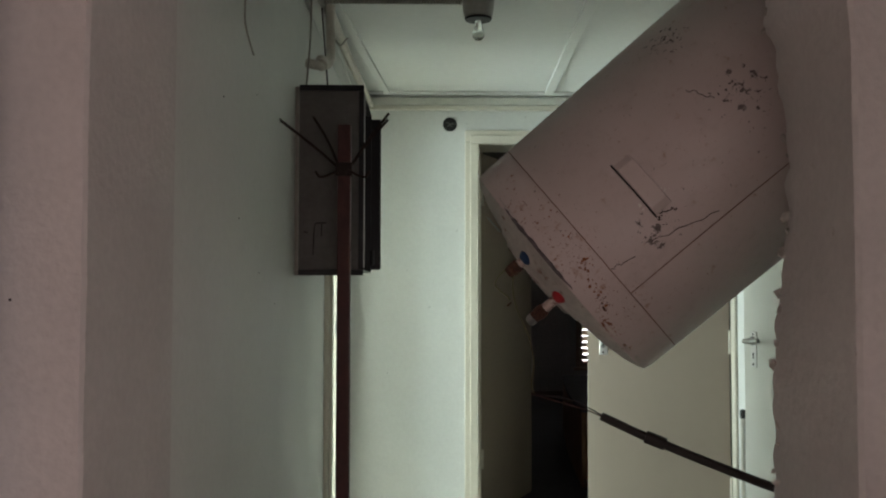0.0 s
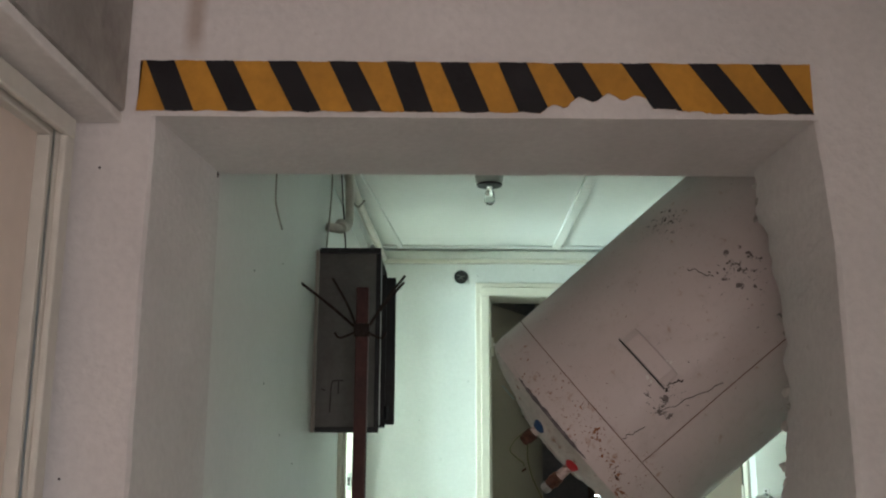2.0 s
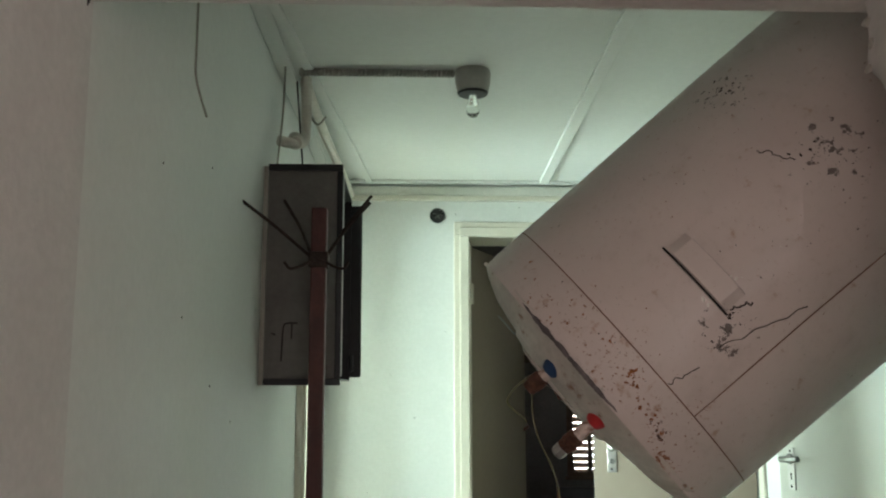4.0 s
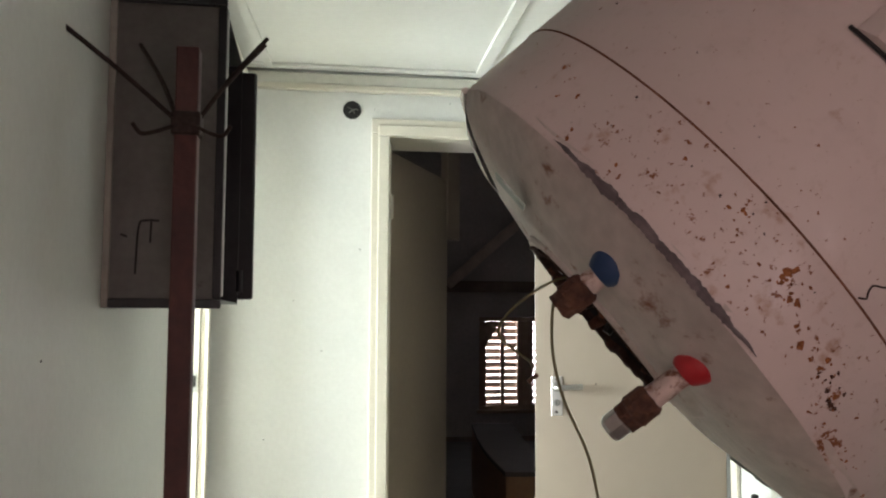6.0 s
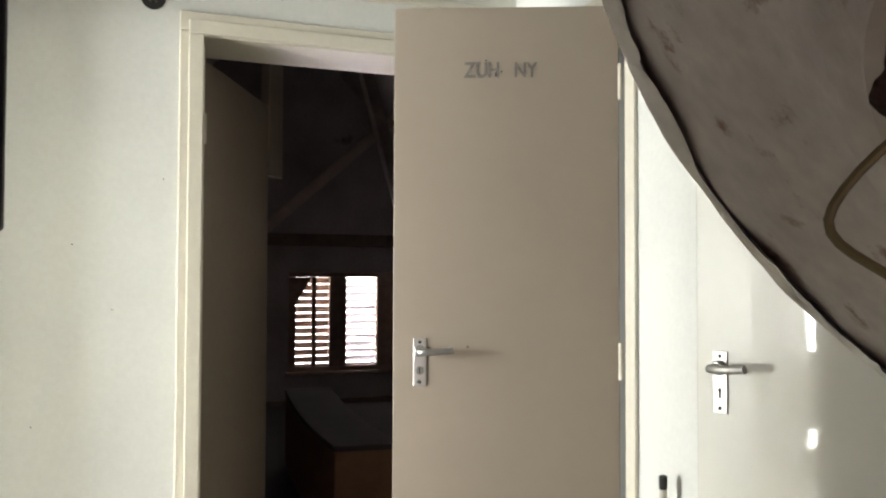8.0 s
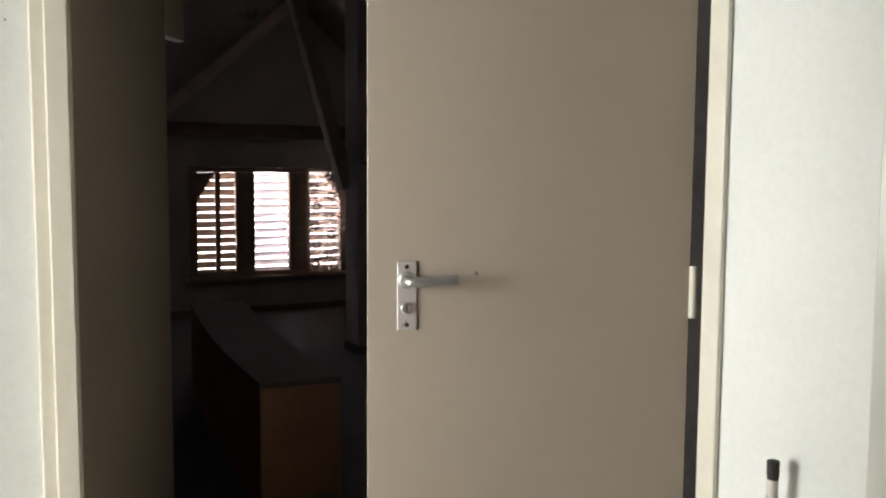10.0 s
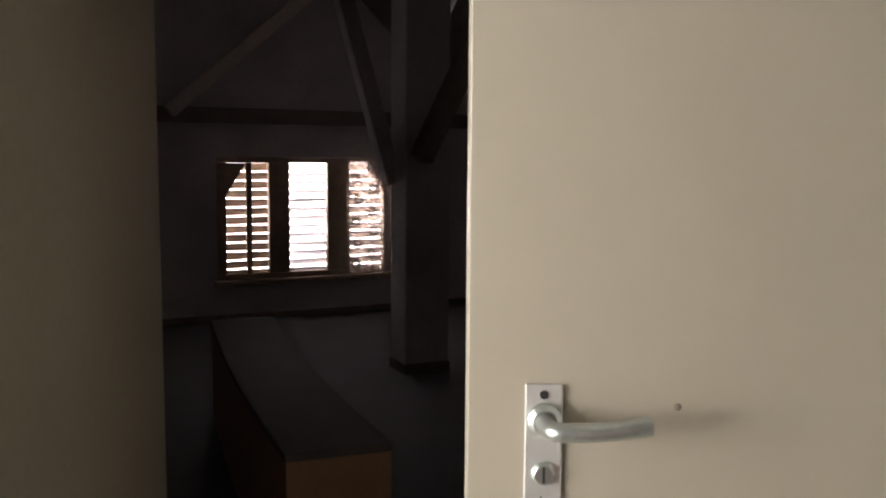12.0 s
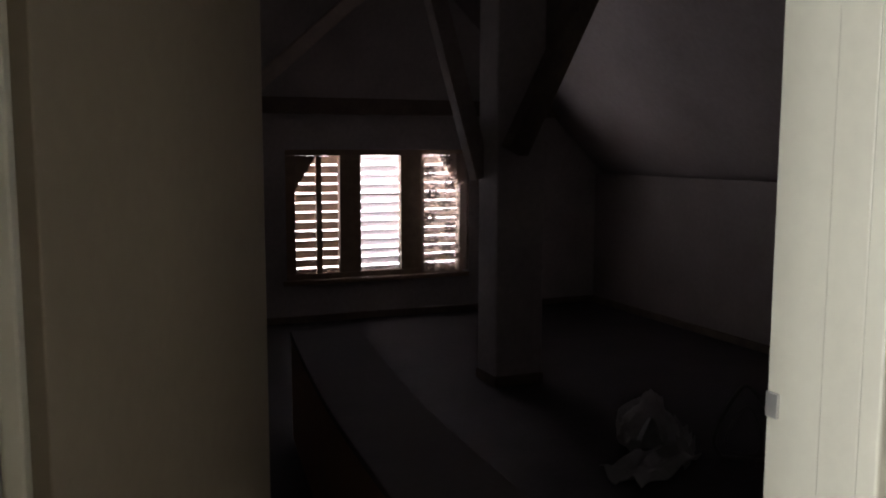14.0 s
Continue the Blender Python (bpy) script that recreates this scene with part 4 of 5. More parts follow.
    for i in range(24):
        x, y = hx + rg.uniform(-0.055, 0.056), hy + rg.uniform(-0.056, 0.056)
        k, up = rg.uniform(0.004, 0.009), rg.uniform(-0.064, -0.020)
        m = Matrix.Translation((x, y, 0)) @ Matrix.Rotation(rg.uniform(-0.5, 0.5), 4, "X") @ Matrix.Rotation(rg.uniform(-0.5, 0.5), 4, "Y")
        part("terminal", lathe_bm([(0.0, up), (k * 0.6, up), (k * 0.7, up + 0.012), (k, up + 0.014), (k, up + 0.022), (k * 0.5, up + 0.024), (k * 0.5, 0.06), (0, 0.06)], 8, m=m), (M_BLACK, M_IRON, M_BLACK, M_RUST, M_CHROME)[i % 5], h)
    for i in range(5):
        a = rg.uniform(0, 6)
        p = [(hx + 0.05 * math.cos(a) * (1 - t) + rg.uniform(-0.02, 0.02), hy + 0.05 * math.sin(a) * (1 - t) + rg.uniform(-0.02, 0.02), 0.02 - 0.05 * math.sin(3.1 * t)) for t in (0, 0.35, 0.7, 1)]
        part("inner_wire", tube_bm(p, 0.0026, 7), (M_BLACK, M_CABLE, M_IRON)[i % 3], h, "burnt inner wire", True)
    part("insulator", box_bm(0.0, 0.022, -0.070, -0.030, -0.026, 0.02, 0.003), M_TUBE, h, "dirty ceramic insulator")
    part("thermostat", box_bm(0.02, 0.055, -0.05, 0.03, -0.018, 0.02, 0.003), M_BLACK, h, "dark thermostat block")
    part("small_plug", lathe_bm([(0.0, -0.033), (0.008, -0.033), (0.011, -0.028), (0.011, -0.020), (0, -0.020)], 16, m=Matrix.Translation((0.185, -0.008, 0))), M_RUST, h, "rusty blind plug", True)
    st = part("sticker", box_bm(0.118, 0.152, -0.172, -0.135, -0.0400, -0.0385), M_STICKER, h, "worn grey sticker")
    # wall brackets that still hold the upper end
    inv = HM.inverted()
    for dz in (-0.10, 0.10):
        q = [inv @ Vector(p) for p in ((XR - 0.002, 2.06, 1.86 + dz), (1.05, 2.06, 1.86 + dz), (0.86, 2.02, 1.80 + dz))]
        part("bracket", tube_bm(q, 0.014, 8, smooth_steps=1), M_STEEL_DARK, h, "dark steel wall bracket")
    # loose wires out of the service hole
    w1 = [inv @ Vector(p) for p in ((0.165, 2.075, 1.318), (0.108, 2.055, 1.325), (0.068, 2.07, 1.302), (0.049, 2.083, 1.275), (0.060, 2.07, 1.258), (0.075, 2.062, 1.246), (0.078, 2.06, 1.238))]
    part("wire", tube_bm(w1, 0.0014, 8), M_WIRE, h, "thin olive wire", True)
    part("connector", box_bm(-0.0025, 0.0025, -0.0022, 0.0022, -0.007, 0.005, 0.0008), M_RUST, h, "rusty spade connector").matrix_local = Matrix.Translation(inv @ Vector((0.078, 2.06, 1.231)))
    w2 = [inv @ Vector(p) for p in ((0.15, 2.06, 1.30), (0.092, 2.015, 1.312), (0.079, 2.0, 1.27), (0.088, 2.0, 1.22), (0.112, 2.0, 1.165), (0.122, 2.0, 1.11), (0.116, 1.99, 1.07), (0.12, 1.97, 1.05))]
    part("wire", tube_bm(w2, 0.0014, 8), M_WIRE, h, "thin olive wire", True)
    return h


water_heater()
cable = thing("cable", (0.548, 1.83, 0.90), "thick black rubber cable sagging behind the jamb", "cable")
part("sheath", tube_bm([Vector(p) - Vector((0.548, 1.83, 0.90)) for p in ((0.250, 1.95, 1.010), (0.352, 1.93, 0.965), (0.493, 1.88, 0.912), (0.56, 1.80, 0.895), (0.72, 1.70, 0.86), (0.9, 1.66, 0.84))], 0.0085, 10), M_CABLE, cable, "", True)
part("tape", tube_bm([Vector(p) - Vector((0.548, 1.83, 0.90)) for p in ((0.335, 1.934, 0.972), (0.354, 1.93, 0.965), (0.372, 1.924, 0.958))], 0.0125, 10), M_CABLE, cable, "lumpy black tape", True)
part("core", tube_bm([Vector(p) - Vector((0.548, 1.83, 0.90)) for p in ((0.258, 1.949, 1.006), (0.22, 1.955, 1.022), (0.17, 1.96, 1.036), (0.113, 1.965, 1.053))], 0.0013, 8), M_RED_STEEL, cable, "thin red core wire", True)
part("core", tube_bm([Vector(p) - Vector((0.548, 1.83, 0.90)) for p in ((0.258, 1.949, 1.008), (0.21, 1.952, 1.034), (0.17, 1.956, 1.046), (0.12, 1.965, 1.051))], 0.0013, 8), M_CABLE, cable, "thin black core wire", True)


# ---- steel cabinet ----
def cabinet():
    x0, x1, y0, y1, z0, z1 = XL + 0.0015, -0.305, 2.977, 3.40, 1.316, 1.896
    c = thing("fuse_cabinet", (x0, y0, z0), "open grey steel fuse cabinet fixed to the wall, empty and rusty", "cabinet")
    w, d, h, t = x1 - x0, y1 - y0, z1 - z0, 0.004
    part("side", box_bm(0, w, 0, t, 0, h, 0.001), M_STEEL, c)
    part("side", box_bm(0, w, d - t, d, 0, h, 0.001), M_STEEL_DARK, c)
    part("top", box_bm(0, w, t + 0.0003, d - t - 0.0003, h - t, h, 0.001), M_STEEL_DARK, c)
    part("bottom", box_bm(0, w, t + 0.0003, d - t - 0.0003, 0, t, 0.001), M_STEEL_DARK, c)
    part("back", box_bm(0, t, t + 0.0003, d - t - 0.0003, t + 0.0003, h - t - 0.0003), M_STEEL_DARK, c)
    for nm, a in (("flange", (0.012, w + 0.004, -0.012, -0.0005, -0.014, 0.004)), ("flange", (0.012, w + 0.004, -0.012, -0.0005, h - 0.006, h + 0.012)), ("flange", (w - 0.012, w + 0.004, -0.010, -0.0005, 0.0045, h - 0.0065)), ("flange", (-0.0005, 0.012, -0.010, -0.0005, -0.014, h + 0.006))):
        part(nm, box_bm(*a, 0.002), M_STEEL_DARK if nm and a[0] > 0.01 else M_TUBE, c, "dark folded edge")
    part("rim", box_bm(w - 0.002, w + 0.006, 0.0, 0.016, 0.01, h - 0.01, 0.001), M_CHROME, c, "bare metal rim")
    part("door", box_bm(w - 0.02, w + 0.034, d + 0.0005, d + 0.028, 0.012, h - 0.015, 0.006), M_STEEL_DARK, c, "black steel door folded back")
    part("hinge", lathe_bm([(0, 0), (0.008, 0), (0.008, 0.05), (0, 0.05)], 12, m=Matrix.Translation((w + 0.004, d - 0.006, 0.03))), M_STEEL_DARK, c)
    mark = bmesh.new()
    for p in (((0.058, 0.05), (0.062, 0.14), (0.075, 0.152), (0.10, 0.152)), ((0.085, 0.15), (0.084, 0.11)), ((0.03, 0.125), (0.042, 0.12))):
        tube_bm([(a, -0.0012, b) for a, b in p], 0.0022, 6, mark, 3)
    part("scratch", mark, M_BLACK, c, "dark drip marks")
    return c


cabinet()


# ---- coat stand ----
def coat_stand():
    x, y = -0.343, 2.77
    c = thing("coat_stand", (x, y, 0), "oxide-red steel post with bare bent iron rods for coats", "coat stand")
    part("post", box_bm(-0.019, 0.019, -0.019, 0.019, 0.006, 1.742, 0.003), M_RED_STEEL, c)
    part("foot", lathe_bm([(0, 0), (0.16, 0), (0.16, 0.006), (0.03, 0.012), (0, 0.012)], 30), M_RED_STEEL, c, "round steel foot")
    z = 1.615
    for ends in (((-0.205, -0.10, 1.762),), ((-0.115, 0.18, 1.80),), ((0.125, 0.09, 1.795),), ((0.125, 0.03, 1.765),)):
        e = ends[0]
        part("rod", tube_bm([(0.015 * (1 if e[0] > 0 else -1), 0.0, z), tuple(0.5 * e[i] + (0, 0, 0.5 * z - 0.002)[i] for i in range(3)), e], 0.0042, 8), M_IRON, c, "rusty ribbed iron rod", True)
    for s in (-1, 1):
        part("hook", tube_bm([(0.018 * s, -0.02, 1.604), (0.045 * s, -0.045, 1.588), (0.065 * s, -0.055, 1.583), (0.078 * s, -0.06, 1.598)], 0.0036, 8), M_IRON, c, "short bent iron hook", True)
    part("bracket", box_bm(-0.024, 0.024, -0.024, 0.024, 1.59, 1.63, 0.003), M_IRON, c, "welded iron collar")
    return c


coat_stand()


# ---- ceiling lamp, conduit and pipes ----
lamp = thing("ceiling_lamp", (0.073, 3.145, ZC - 0.001), "grey porcelain lampholder with a bare clear bulb, unlit", "lamp")
part("holder", lathe_bm([(0, 0), (0.052, 0), (0.055, -0.01), (0.053, -0.04), (0.047, -0.066), (0.042, -0.070), (0, -0.068)], 32), M_CERAMIC, lamp, "", True)
part("socket", lathe_bm([(0.045, -0.068), (0.047, -0.070), (0.044, -0.075), (0.034, -0.076), (0, -0.074)], 32), M_STEEL_DARK, lamp, "dark threaded socket rim", True)
part("bulb", lathe_bm([(0.011, -0.074), (0.012, -0.090), (0.017, -0.105), (0.021, -0.120), (0.019, -0.134), (0.011, -0.144), (0, -0.147), (0, -0.1462), (0.0104, -0.1432), (0.0182, -0.1335), (0.0202, -0.120), (0.0162, -0.1053), (0.0112, -0.090), (0.0102, -0.074)], 24), M_GLASS, lamp, "clear glass bulb", True)
con = thing("conduit", (-0.45, 3.135, ZC - 0.014), "grey ribbed cable conduit along the ceiling to the lamp", "conduit")
prof = []
for i in range(44):
    prof += [(0.0092, i * 0.0106), (0.0128, i * 0.0106 + 0.003), (0.0128, i * 0.0106 + 0.0065), (0.0092, i * 0.0106 + 0.0095)]
part("tube", lathe_bm([(0, -0.001), *prof, (0, 0.47)], 12, m=Matrix.Rotation(radians(90), 4, "Y")), M_TUBE, con)
pip = thing("heating_pipe", (-0.455, 3.13, 2.0), "old cream-painted pipe with an elbow near the ceiling", "pipe")
part("riser", tube_bm([(0.02, 0.06, 0.248), (0.022, 0.055, 0.10), (0.02, 0.03, 0.03), (-0.002, -0.03, 0.004), (-0.042, -0.06, 0.004)], 0.016, 14), M_PIPE, pip, "", True)
part("collar", lathe_bm([(0, 0), (0.022, 0), (0.022, 0.03), (0, 0.03)], 18, m=Matrix.Translation((0.0, -0.035, 0.004)) @ Matrix.Rotation(radians(-50), 4, "X")), M_PIPE, pip, "", True)
pip2 = thing("ceiling_pipe", (-0.44, 3.2, 2.205), "cream-painted pipe along the ceiling corner", "pipe")
part("run", tube_bm([(0.0, 0.0, 0.02), (0.012, 0.45, 0.0), (0.03, 0.9, -0.01), (0.05, 1.44, -0.02)], 0.017, 12), M_PIPE, pip2, "", True)
part("clip", tube_bm([(-0.02, 0.30, 0.01), (0.008, 0.30, -0.022), (0.035, 0.30, 0.006)], 0.004, 8), M_TUBE, pip2, "loose wire clip", True)
for k, pts in enumerate((((-0.488, 3.10, 2.245), (-0.488, 3.08, 2.10), (-0.492, 3.02, 1.915)), ((-0.47, 3.23, 2.24), (-0.47, 3.35, 2.10), (-0.46, 3.40, 1.92)))):
    w = thing("wire", pts[0], "thin loose wire hanging down the wall to the cabinet", "wire", "wall wires")
    part("strand", tube_bm([Vector(p) - Vector(pts[0]) for p in pts], 0.003, 7), (M_TUBE, M_CABLE)[k], w, "", True)
w = thing("wire", (-0.496, 2.085, 1.93), "thin grey wire dangling against the white wall", "wire", "wall wires")
part("strand", tube_bm([(0, 0, 0.32), (0, 0.0, 0.12), (0, 0.002, -0.03), (0, 0.004, -0.085), (0.002, 0.035, -0.115), (0.003, 0.085, -0.138)], 0.0022, 7), M_TUBE, w, "", True)
stub = thing("capped_pipe", (1.168, 3.722, 0), "slim white pipe standing up before the wall, capped with dark rust", "pipe")
part("pipe", lathe_bm([(0, 0), (0.0095, 0), (0.0095, 0.74), (0, 0.74)], 16), M_PIPE, stub, "", True)
part("nipple", lathe_bm([(0, 0.735), (0.0085, 0.735), (0.0105, 0.75), (0.0105, 0.772), (0, 0.776)], 14), M_BLACK, stub, "dark rusty end", True)
for z in (0.66, 0.705):
    part("nut", lathe_bm([(0, z), (0.0115, z), (0.0115, z + 0.006), (0, z + 0.006)], 6), M_PIPE, stub)
part("wall_clip", box_bm(0.009, XR - 1.168 - 0.001, -0.006, 0.006, 0.40, 0.415), M_CHROME, stub)

vent = thing("wall_socket_hole", (0.013, YF - 0.001, 2.094), "round dark junction box hole with loose wire ends", "junction box")
face = Matrix.Rotation(radians(90), 4, "X")
part("ring", lathe_bm([(0.034, 0), (0.036, 0.002), (0.0345, 0.0035), (0.0325, 0.002), (0.0325, 0)], 32, m=face), M_STEEL_DARK, vent, "", True)
# Black disc on the wall stands for the dark of the hole.
part("well", lathe_bm([(0, 0.0008), (0.0335, 0.0008), (0.0335, 0.0018), (0, 0.0018)], 32, m=face), M_BLACK, vent)
part("wire_end", tube_bm([(-0.012, -0.003, -0.012), (0.0, -0.009, -0.002), (0.016, -0.006, 0.004), (0.024, -0.003, 0.0)], 0.0028, 7), M_STEEL, vent, "grey wire ends", True)
part("wire_end", tube_bm([(-0.02, -0.003, 0.01), (-0.004, -0.008, 0.004), (0.01, -0.004, -0.014)], 0.0024, 7), M_STEEL, vent, "", True)


# nail marks and small holes in the plaster; black caps stand for their shade
def nail(x, y, z, axis, r=0.004):
    nl = thing("nail_hole", (x, y, z), "small dark nail hole in the white paint", "nail hole", "nail holes")
    m = {"y": Matrix.Rotation(radians(90), 4, "X"), "x": Matrix.Rotation(radians(90), 4, "Y"), "l": Matrix.Rotation(radians(90), 4, "Y")}[axis]
    part("hole", lathe_bm([(0, 0), (r, 0), (r * 0.6, 0.0012), (0, 0.0014)], 9, m=m), M_BLACK, nl)


for q in ((0.10, 4.649, 2.10), (-0.09, 4.649, 1.16), (-0.30, 4.649, 0.83), (-0.20, 4.649, 1.35), (0.05, 4.649, 1.55), (0.40, 4.649, 2.135)):
    nail(*q, "y", 0.002)
for q in ((XL, 2.35, 1.74), (XL, 2.16, 1.42), (XL, 2.62, 1.22), (XL, 2.4, 1.30), (XL, 2.0, 1.66)):
    nail(*q, "x", 0.0025)
for q in ((-0.62, 1.344, 1.70), (-0.64, 1.344, 1.25)):
    nail(*q, "y", 0.002)
nail(-0.527, 1.64, 1.776, "y", 0.010)


# ---- attic room ----
YW = 10.47
gable = bmesh.new()
ring = []
for y in (YW, YW + 0.12):
    ring.append([[gable.verts.new((x, y, z)) for x, z in corners] for corners in (((-1.6, 0), (4.6, 0), (4.6, 3.9), (-1.6, 3.9)), ((1.63, 0.32), (3.07, 0.32), (3.07, 1.30), (1.63, 1.30)))])
for k in range(4):
    q = (k + 1) % 4
    gable.faces.new((ring[0][0][k], ring[0][0][q], ring[0][1][q], ring[0][1][k]))
    gable.faces.new((ring[1][0][q], ring[1][0][k], ring[1][1][k], ring[1][1][q]))
    gable.faces.new((ring[0][0][q], ring[0][0][k], ring[1][0][k], ring[1][0][q]))
    gable.faces.new((ring[0][1][k], ring[0][1][q], ring[1][1][q], ring[1][1][k]))
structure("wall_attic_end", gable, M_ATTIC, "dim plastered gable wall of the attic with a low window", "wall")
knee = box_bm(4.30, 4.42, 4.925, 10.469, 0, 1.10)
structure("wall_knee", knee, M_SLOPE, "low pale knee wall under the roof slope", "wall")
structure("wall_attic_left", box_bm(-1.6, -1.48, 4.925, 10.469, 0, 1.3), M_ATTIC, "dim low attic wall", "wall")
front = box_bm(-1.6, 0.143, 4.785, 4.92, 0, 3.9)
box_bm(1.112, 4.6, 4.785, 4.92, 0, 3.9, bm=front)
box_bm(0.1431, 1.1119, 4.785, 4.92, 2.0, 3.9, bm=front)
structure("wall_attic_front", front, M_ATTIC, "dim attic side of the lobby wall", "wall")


def slope(name, xa, za, xb, zb, material, label):
    bm = bmesh.new()
    n = Vector((-(zb - za), 0, xb - xa)).normalized() * 0.1
    if n.z < 0:
        n = -n
    q = [Vector((xa, 4.925, za)), Vector((xb, 4.925, zb)), Vector((xb, 10.469, zb)), Vector((xa, 10.469, za))]
    lo, up = [bm.verts.new(p) for p in q], [bm.verts.new(p + n) for p in q]
    bm.faces.new(lo[::-1])
    bm.faces.new(up)
    for i in range(4):
        bm.faces.new((lo[i], lo[(i + 1) % 4], up[(i + 1) % 4], up[i]))
    return structure(name, bm, material, label, "roof slope")


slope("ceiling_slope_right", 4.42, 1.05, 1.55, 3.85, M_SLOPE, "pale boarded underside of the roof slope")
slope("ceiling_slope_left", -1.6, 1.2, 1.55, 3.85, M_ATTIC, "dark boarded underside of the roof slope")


def beam(name, a, b, w, d, material, label, category="beam"):
    a, b = Vector(a), Vector(b)
    ln = (b - a).length
    m = Matrix.Translation(a) @ (b - a).to_track_quat("Z", "Y").to_matrix().to_4x4()
    t = thing(name, m, label, category)
    part("timber", box_bm(-w / 2, w / 2, -d / 2, d / 2, 0, ln, 0.006), material, t)
    return t


beam("roof_brace", (1.25, 10.22, 1.63), (2.95, 10.22, 3.12), 0.11, 0.10, M_TIMBER_PALE, "pale timber roof brace rising beside the gable wall")
beam("roof_brace", (2.31, 8.5, 1.15), (1.82, 8.5, 2.86), 0.10, 0.10, M_TIMBER_MID, "pale timber brace leaning from the post")
beam("wall_plate", (-1.4, 10.40, 1.62), (4.25, 10.40, 1.62), 0.05, 0.12, M_TIMBER, "dark timber ledge along the gable wall")
post = thing("roof_post", (2.45, 8.40, 0), "square dusty plastered roof post", "post")
part("shaft", box_bm(-0.145, 0.145, -0.12, 0.12, 0, 2.9, 0.01), M_ATTIC, post)
part("skirting", box_bm(-0.152, 0.152, -0.127, 0.127, 0.0, 0.06, 0.004), M_TIMBER, post, "dark skirting")
beam("knee_brace", (2.38, 8.42, 1.30), (3.11, 8.42, 2.75), 0.5, 0.12, M_TIMBER, "dark timber knee brace from post to rafter")
structure("baseboard_attic", box_bm(4.27, 4.299, 4.93, 10.46, 0, 0.05, 0.004), M_TIMBER, "dark skirting under the knee wall", "skirting")
structure("baseboard_gable", box_bm(-1.4, 4.26, 10.44, 10.468, 0, 0.05, 0.004), M_TIMBER, "dark skirting under the gable window", "skirting")
flap = thing("hanging_panel", (0.585, 5.70, 1.69), "grey-brown boxed panel hanging from the attic ceiling", "panel")
part("board", box_bm(-0.07, 0.075, 0.0, 0.04, 0.0, 1.2, 0.003), M_DOOR_BROWN, flap)
flap.rotation_euler = (0, 0, radians(56))


def attic_window():
    wnd = thing("attic_window", (0.05, YW, 0), "three-light brown window with closed slatted shutters, daylight between the slats", "window")
    x0, x1, z0, z1 = 1.5805, 3.0195, 0.3205, 1.2995
    part("frame_bar", box_bm(x0, x1, 0.01, 0.07, z0, z0 + 0.045, 0.004), M_FRAME_WOOD, wnd)
    part("frame_bar", box_bm(x0, x1, 0.01, 0.07, z1 - 0.045, z1, 0.004), M_FRAME_WOOD, wnd)
    for a, b in ((x0, 1.655), (1.997, 2.167), (2.490, 2.690), (2.978, x1)):
        part("mullion", box_bm(a, b, 0.008, 0.072, z0 + 0.0455, z1 - 0.0455, 0.005), M_FRAME_WOOD, wnd)
    part("mullion", box_bm(1.815, 1.86, 0.010, 0.05, z0 + 0.0455, z1 - 0.0455, 0.004), M_FRAME_WOOD, wnd, "dark narrow casement bar")
    for sx, xe in ((1, 1.6555), (-1, 2.9775)):
        c = bmesh.new()
        tri = [(xe, z1 - 0.046), (xe + sx * 0.16, z1 - 0.046), (xe, z1 - 0.30)]
        f, g = [[c.verts.new((x, y, z)) for x, z in tri] for y in (0.012, 0.060)]
        c.faces.new(f)
        c.faces.new(g[::-1])
        for i in range(3):
            c.faces.new((f[i], f[(i + 1) % 3], g[(i + 1) % 3], g[i]))
        part("corner_board", c, M_FRAME_WOOD, wnd, "brown corner board cutting the light")
    part("sill", box_bm(x0 - 0.03, x1 + 0.03, -0.06, -0.001, z0 - 0.03, z0 + 0.004, 0.005), M_FRAME_WOOD, wnd, "brown window sill")
    for a, b in ((1.655, 1.815), (1.86, 1.997), (2.167, 2.490), (2.690, 2.978)):
        pane = part("pane", box_bm(a, b, 0.036, 0.040, z0 + 0.045, z1 - 0.045), M_GLASS, wnd, "dusty glass pane")
        pane.visible_shadow = False
    for x, y in ((2.355, 0.62), (2.355, 0.95)):
        part("glazing_bar", box_bm(2.1675, 2.4895, 0.030, 0.035, y, y + 0.008), M_FRAME_WOOD, wnd)
    return wnd


attic_window()


def shutter(x0, x1, material, label, tilt):
    s = thing("window_shutter", ((x0 + x1) / 2, YW + 0.105, 0.33), label, "shutter", "attic shutters")
    w = (x1 - x0) / 2
    for a, b in ((-w, -w + 0.02), (w - 0.02, w)):
        part("stile", box_bm(a, b, -0.014, 0.012, 0, 1.0, 0.002), M_FRAME_WOOD, s)
    slat = mesh_of("slat", box_bm(-w + 0.021, w - 0.021, -0.003, 0.003, -0.033, 0.033, 0.0015), material)
    for i in range(14):
        o = new("slat", slat)
        o.parent = s
        o.matrix_local = Matrix.Translation((0, 0, 0.032 + i * 0.0715)) @ Matrix.Rotation(radians(tilt + 2 * math.sin(i * 3.7)), 4, "X") @ Matrix.Rotation(radians(0.5 * math.sin(i * 5.1)), 4, "Y")
    return s


shutter(1.64, 2.145, M_SLAT, "weathered brown slatted shutter, closed", 13)
shutter(2.15, 2.66, M_SLAT_LIT, "slatted shutter, closed, its slats paled for the glare of daylight", 22)
shutter(2.665, 3.06, M_SLAT, "weathered brown slatted shutter behind a net curtain", 15)


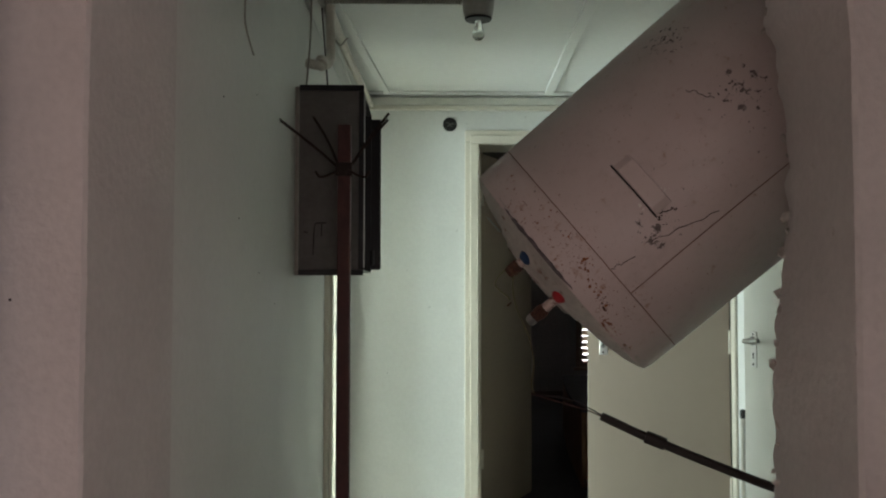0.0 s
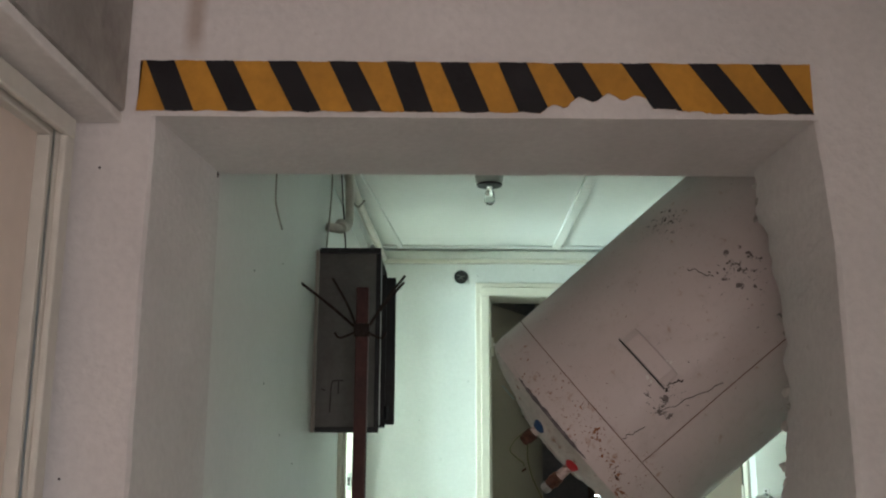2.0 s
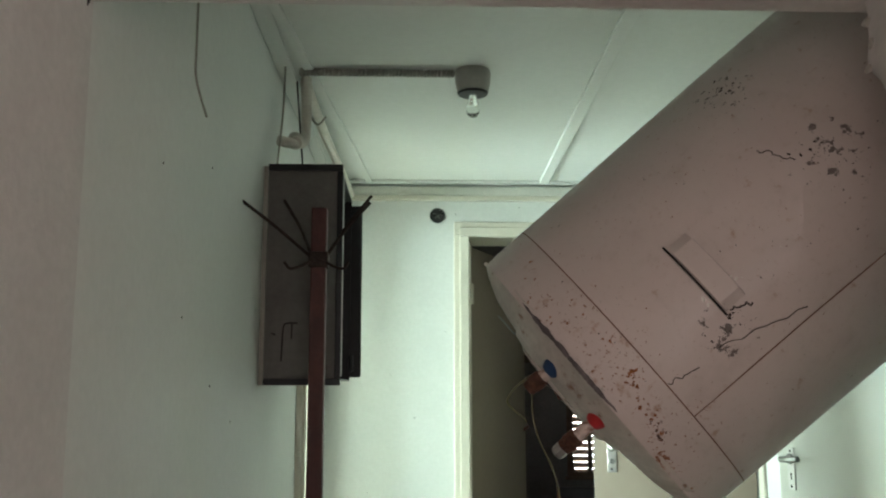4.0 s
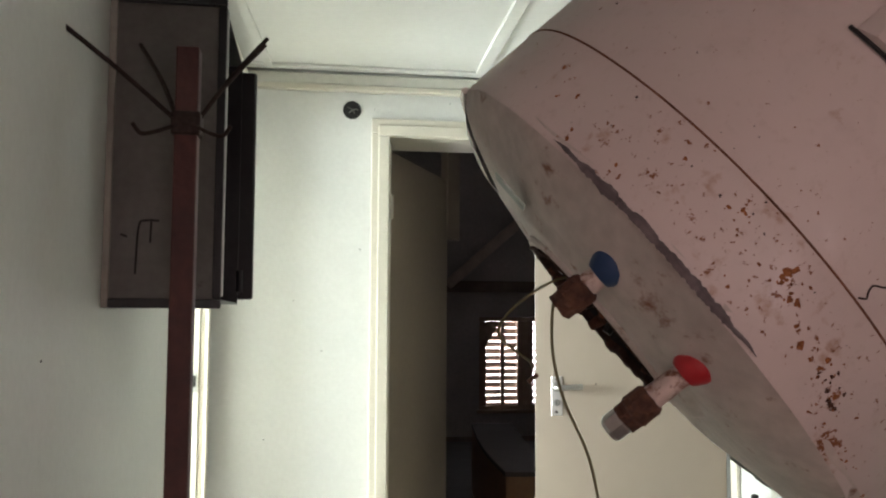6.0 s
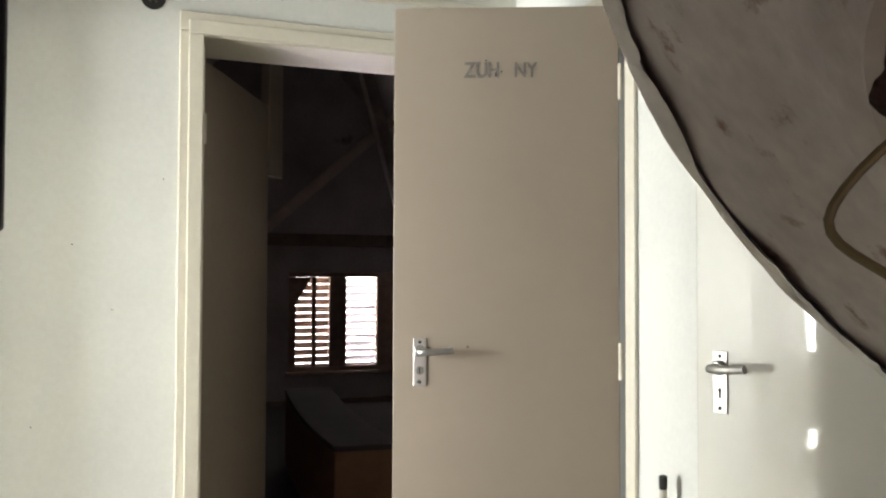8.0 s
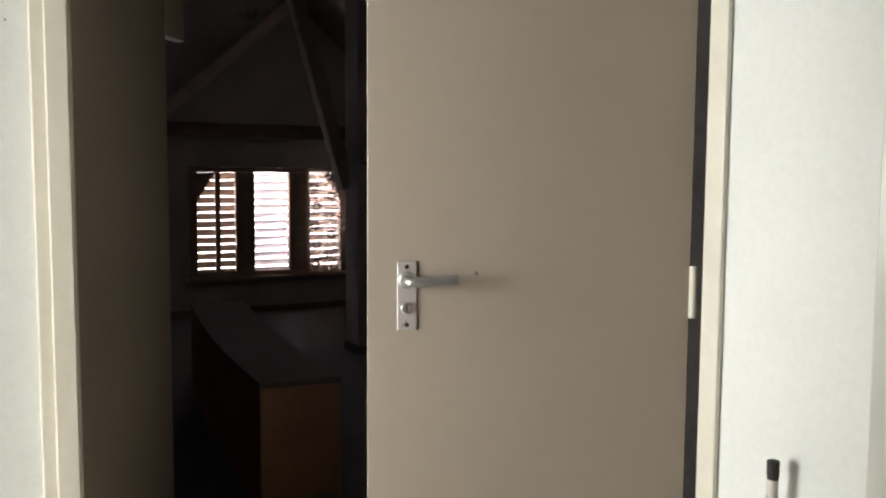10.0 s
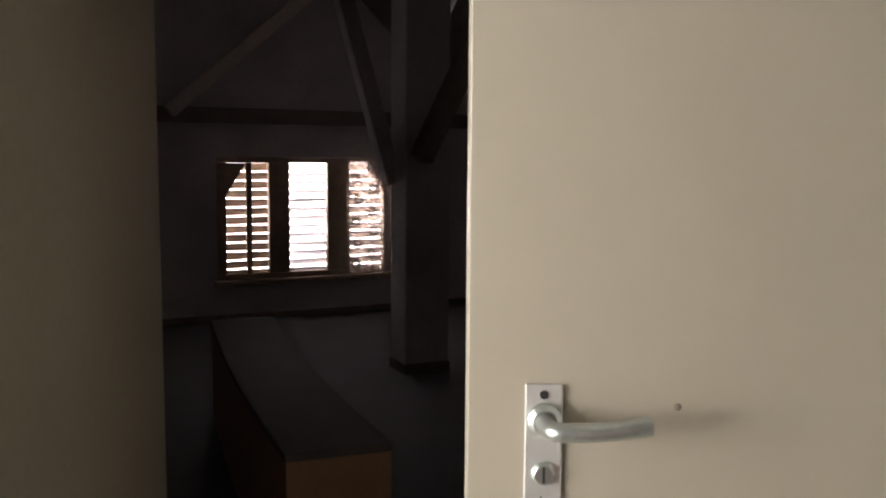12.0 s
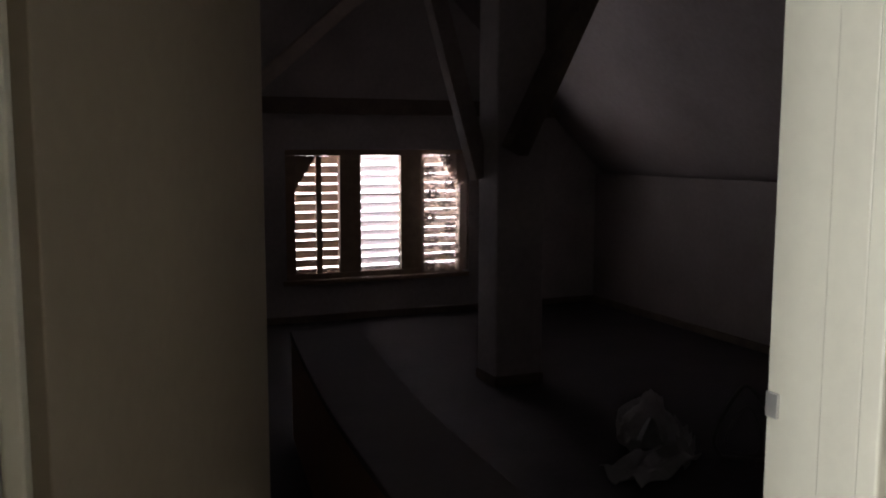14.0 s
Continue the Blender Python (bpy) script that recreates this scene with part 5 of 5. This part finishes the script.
def curtain():
    c = thing("net_curtain", (2.86, YW - 0.012, 0.34), "thin net curtain with a small flower pattern, tied aside", "curtain")
    bm = bmesh.new()
    n, rows = 30, []
    for k in range(13):
        z = 0.93 * k / 12
        row = []
        for i in range(n + 1):
            u = i / n
            right = 0.27
            leftx = -0.16
            x = leftx + (right - leftx) * u
            row.append(bm.verts.new((x, -0.012 * math.sin(u * 30) * (0.4 + u), z)))
        rows.append(row)
    for a, b in zip(rows, rows[1:]):
        for i in range(n):
            bm.faces.new((a[i], a[i + 1], b[i + 1], b[i]))
    part("net", bm, M_LACE, c, "", True)
    woven = surface("woven_flowers", (0.16, 0.13, 0.12), 0.9, vary=0.1, bump=0)
    for r in range(5):
        for q in range(2):
            cx, cz = -0.09 + 0.14 * q + 0.02 * (r % 2), 0.07 + r * 0.18 + 0.09 * q
            fl = bmesh.new()
            for p in range(8):
                a = p * math.pi / 4
                m = Matrix.Translation((cx + 0.032 * math.cos(a), -0.022, cz + 0.032 * math.sin(a))) @ Matrix.Rotation(-a, 4, "Y") @ Matrix.Diagonal((0.020, 0.001, 0.0105, 1))
                bmesh.ops.create_icosphere(fl, subdivisions=1, radius=1, matrix=m)
            part("flower", fl, woven, c, "woven grey flower")
    return c


curtain()

bench = thing("low_cupboard", pose(1.03, 5.765, 0, 0, 0, -5.5), "long low cupboard with a dusty grey top and orange-brown veneer end", "cupboard")


def sagging(bm):
    """Cuts a long box across and lets its middle sink and bow."""
    for k in range(1, 12):
        bmesh.ops.bisect_plane(bm, geom=bm.verts[:] + bm.edges[:] + bm.faces[:], plane_co=(0, 2.1 * k / 12, 0), plane_no=(0, 1, 0))
    for v in bm.verts:
        w = math.sin(math.pi * min(max(v.co.y / 2.1, 0), 1))
        v.co.x -= 0.018 * w
        if v.co.z > 0.3:
            v.co.z -= 0.022 * w
    return bm


part("carcass", sagging(box_bm(-0.152, 0.152, 0.004, 2.10, 0.0, 0.468, 0.003)), M_BENCH_END, bench)
part("top", sagging(box_bm(-0.156, 0.156, 0.0, 2.105, 0.4685, 0.495, 0.004)), M_BENCH_TOP, bench, "dusty grey top, sagging in the middle")
part("plinth", box_bm(-0.14, 0.14, -0.004, 0.0035, 0.0, 0.05), M_TIMBER, bench)


def scrap(name, m, w, d, h, label, category, seed):
    t = thing(name, m, label, category)
    bm = bmesh.new()
    bmesh.ops.create_grid(bm, x_segments=14, y_segments=10, size=0.5)
    for v in bm.verts:
        v.co = Vector((v.co.x * w, v.co.y * d, h * (0.5 + noise.noise(Vector((v.co.x * 4, v.co.y * 4, seed))))))
    ext = bmesh.ops.extrude_face_region(bm, geom=list(bm.faces))
    for g in ext["geom"]:
        if isinstance(g, bmesh.types.BMVert):
            g.co.z -= 0.006
    lowest = min(v.co.z for v in bm.verts)
    for v in bm.verts:
        v.co.z -= lowest
    part("sheet", bm, M_PLASTIC, t, "", True)
    return t


bag = thing("plastic_bag", pose(2.52, 7.2, 0, 0, 0, 25), "crumpled pale plastic bag slumped on the attic floor", "bag")
sack = bmesh.new()
bmesh.ops.create_icosphere(sack, subdivisions=4, radius=1)
for v in sack.verts:
    k = 1 + 0.28 * noise.noise(v.co * 1.7) + 0.16 * noise.noise(v.co * 4.5)
    neck = max(0.0, v.co.z - 0.2)
    v.co = Vector((v.co.x * 0.13 * k * (1 - 0.45 * neck) + 0.03 * neck, v.co.y * 0.11 * k * (1 - 0.45 * neck), max(0.0, 0.10 + v.co.z * 0.13 * k)))
part("sack", sack, M_PLASTIC, bag, "", True)
scrap("foil_scrap", pose(2.32, 6.86, 0, 0, 0, 20), 0.42, 0.2, 0.07, "crumpled pale foil sheet lying on the floor", "foil", 3.3)
scrap("foil_scrap", pose(2.45, 7.0, 0, 0, 0, -30), 0.28, 0.22, 0.18, "crumpled pale packaging on the floor", "packaging", 8.1)
chair = thing("folding_rack", pose(2.78, 6.85, 0, 0, 0, -35), "small folded wire rack lying on the attic floor", "rack")
part("outer_loop", tube_bm([(-0.09, 0, 0.01), (-0.12, 0, 0.10), (-0.03, 0, 0.30), (0.03, 0, 0.31), (0.13, 0, 0.14), (0.10, 0, 0.02), (0, 0, 0.01), (-0.09, 0, 0.01)], 0.01, 8), M_STEEL, chair, "", True)
part("inner_loop", tube_bm([(-0.06, 0.01, 0.03), (-0.07, 0.01, 0.10), (-0.01, 0.01, 0.22), (0.03, 0.01, 0.22), (0.07, 0.01, 0.12), (0.05, 0.01, 0.03), (-0.06, 0.01, 0.03)], 0.006, 8), M_STEEL, chair, "", True)
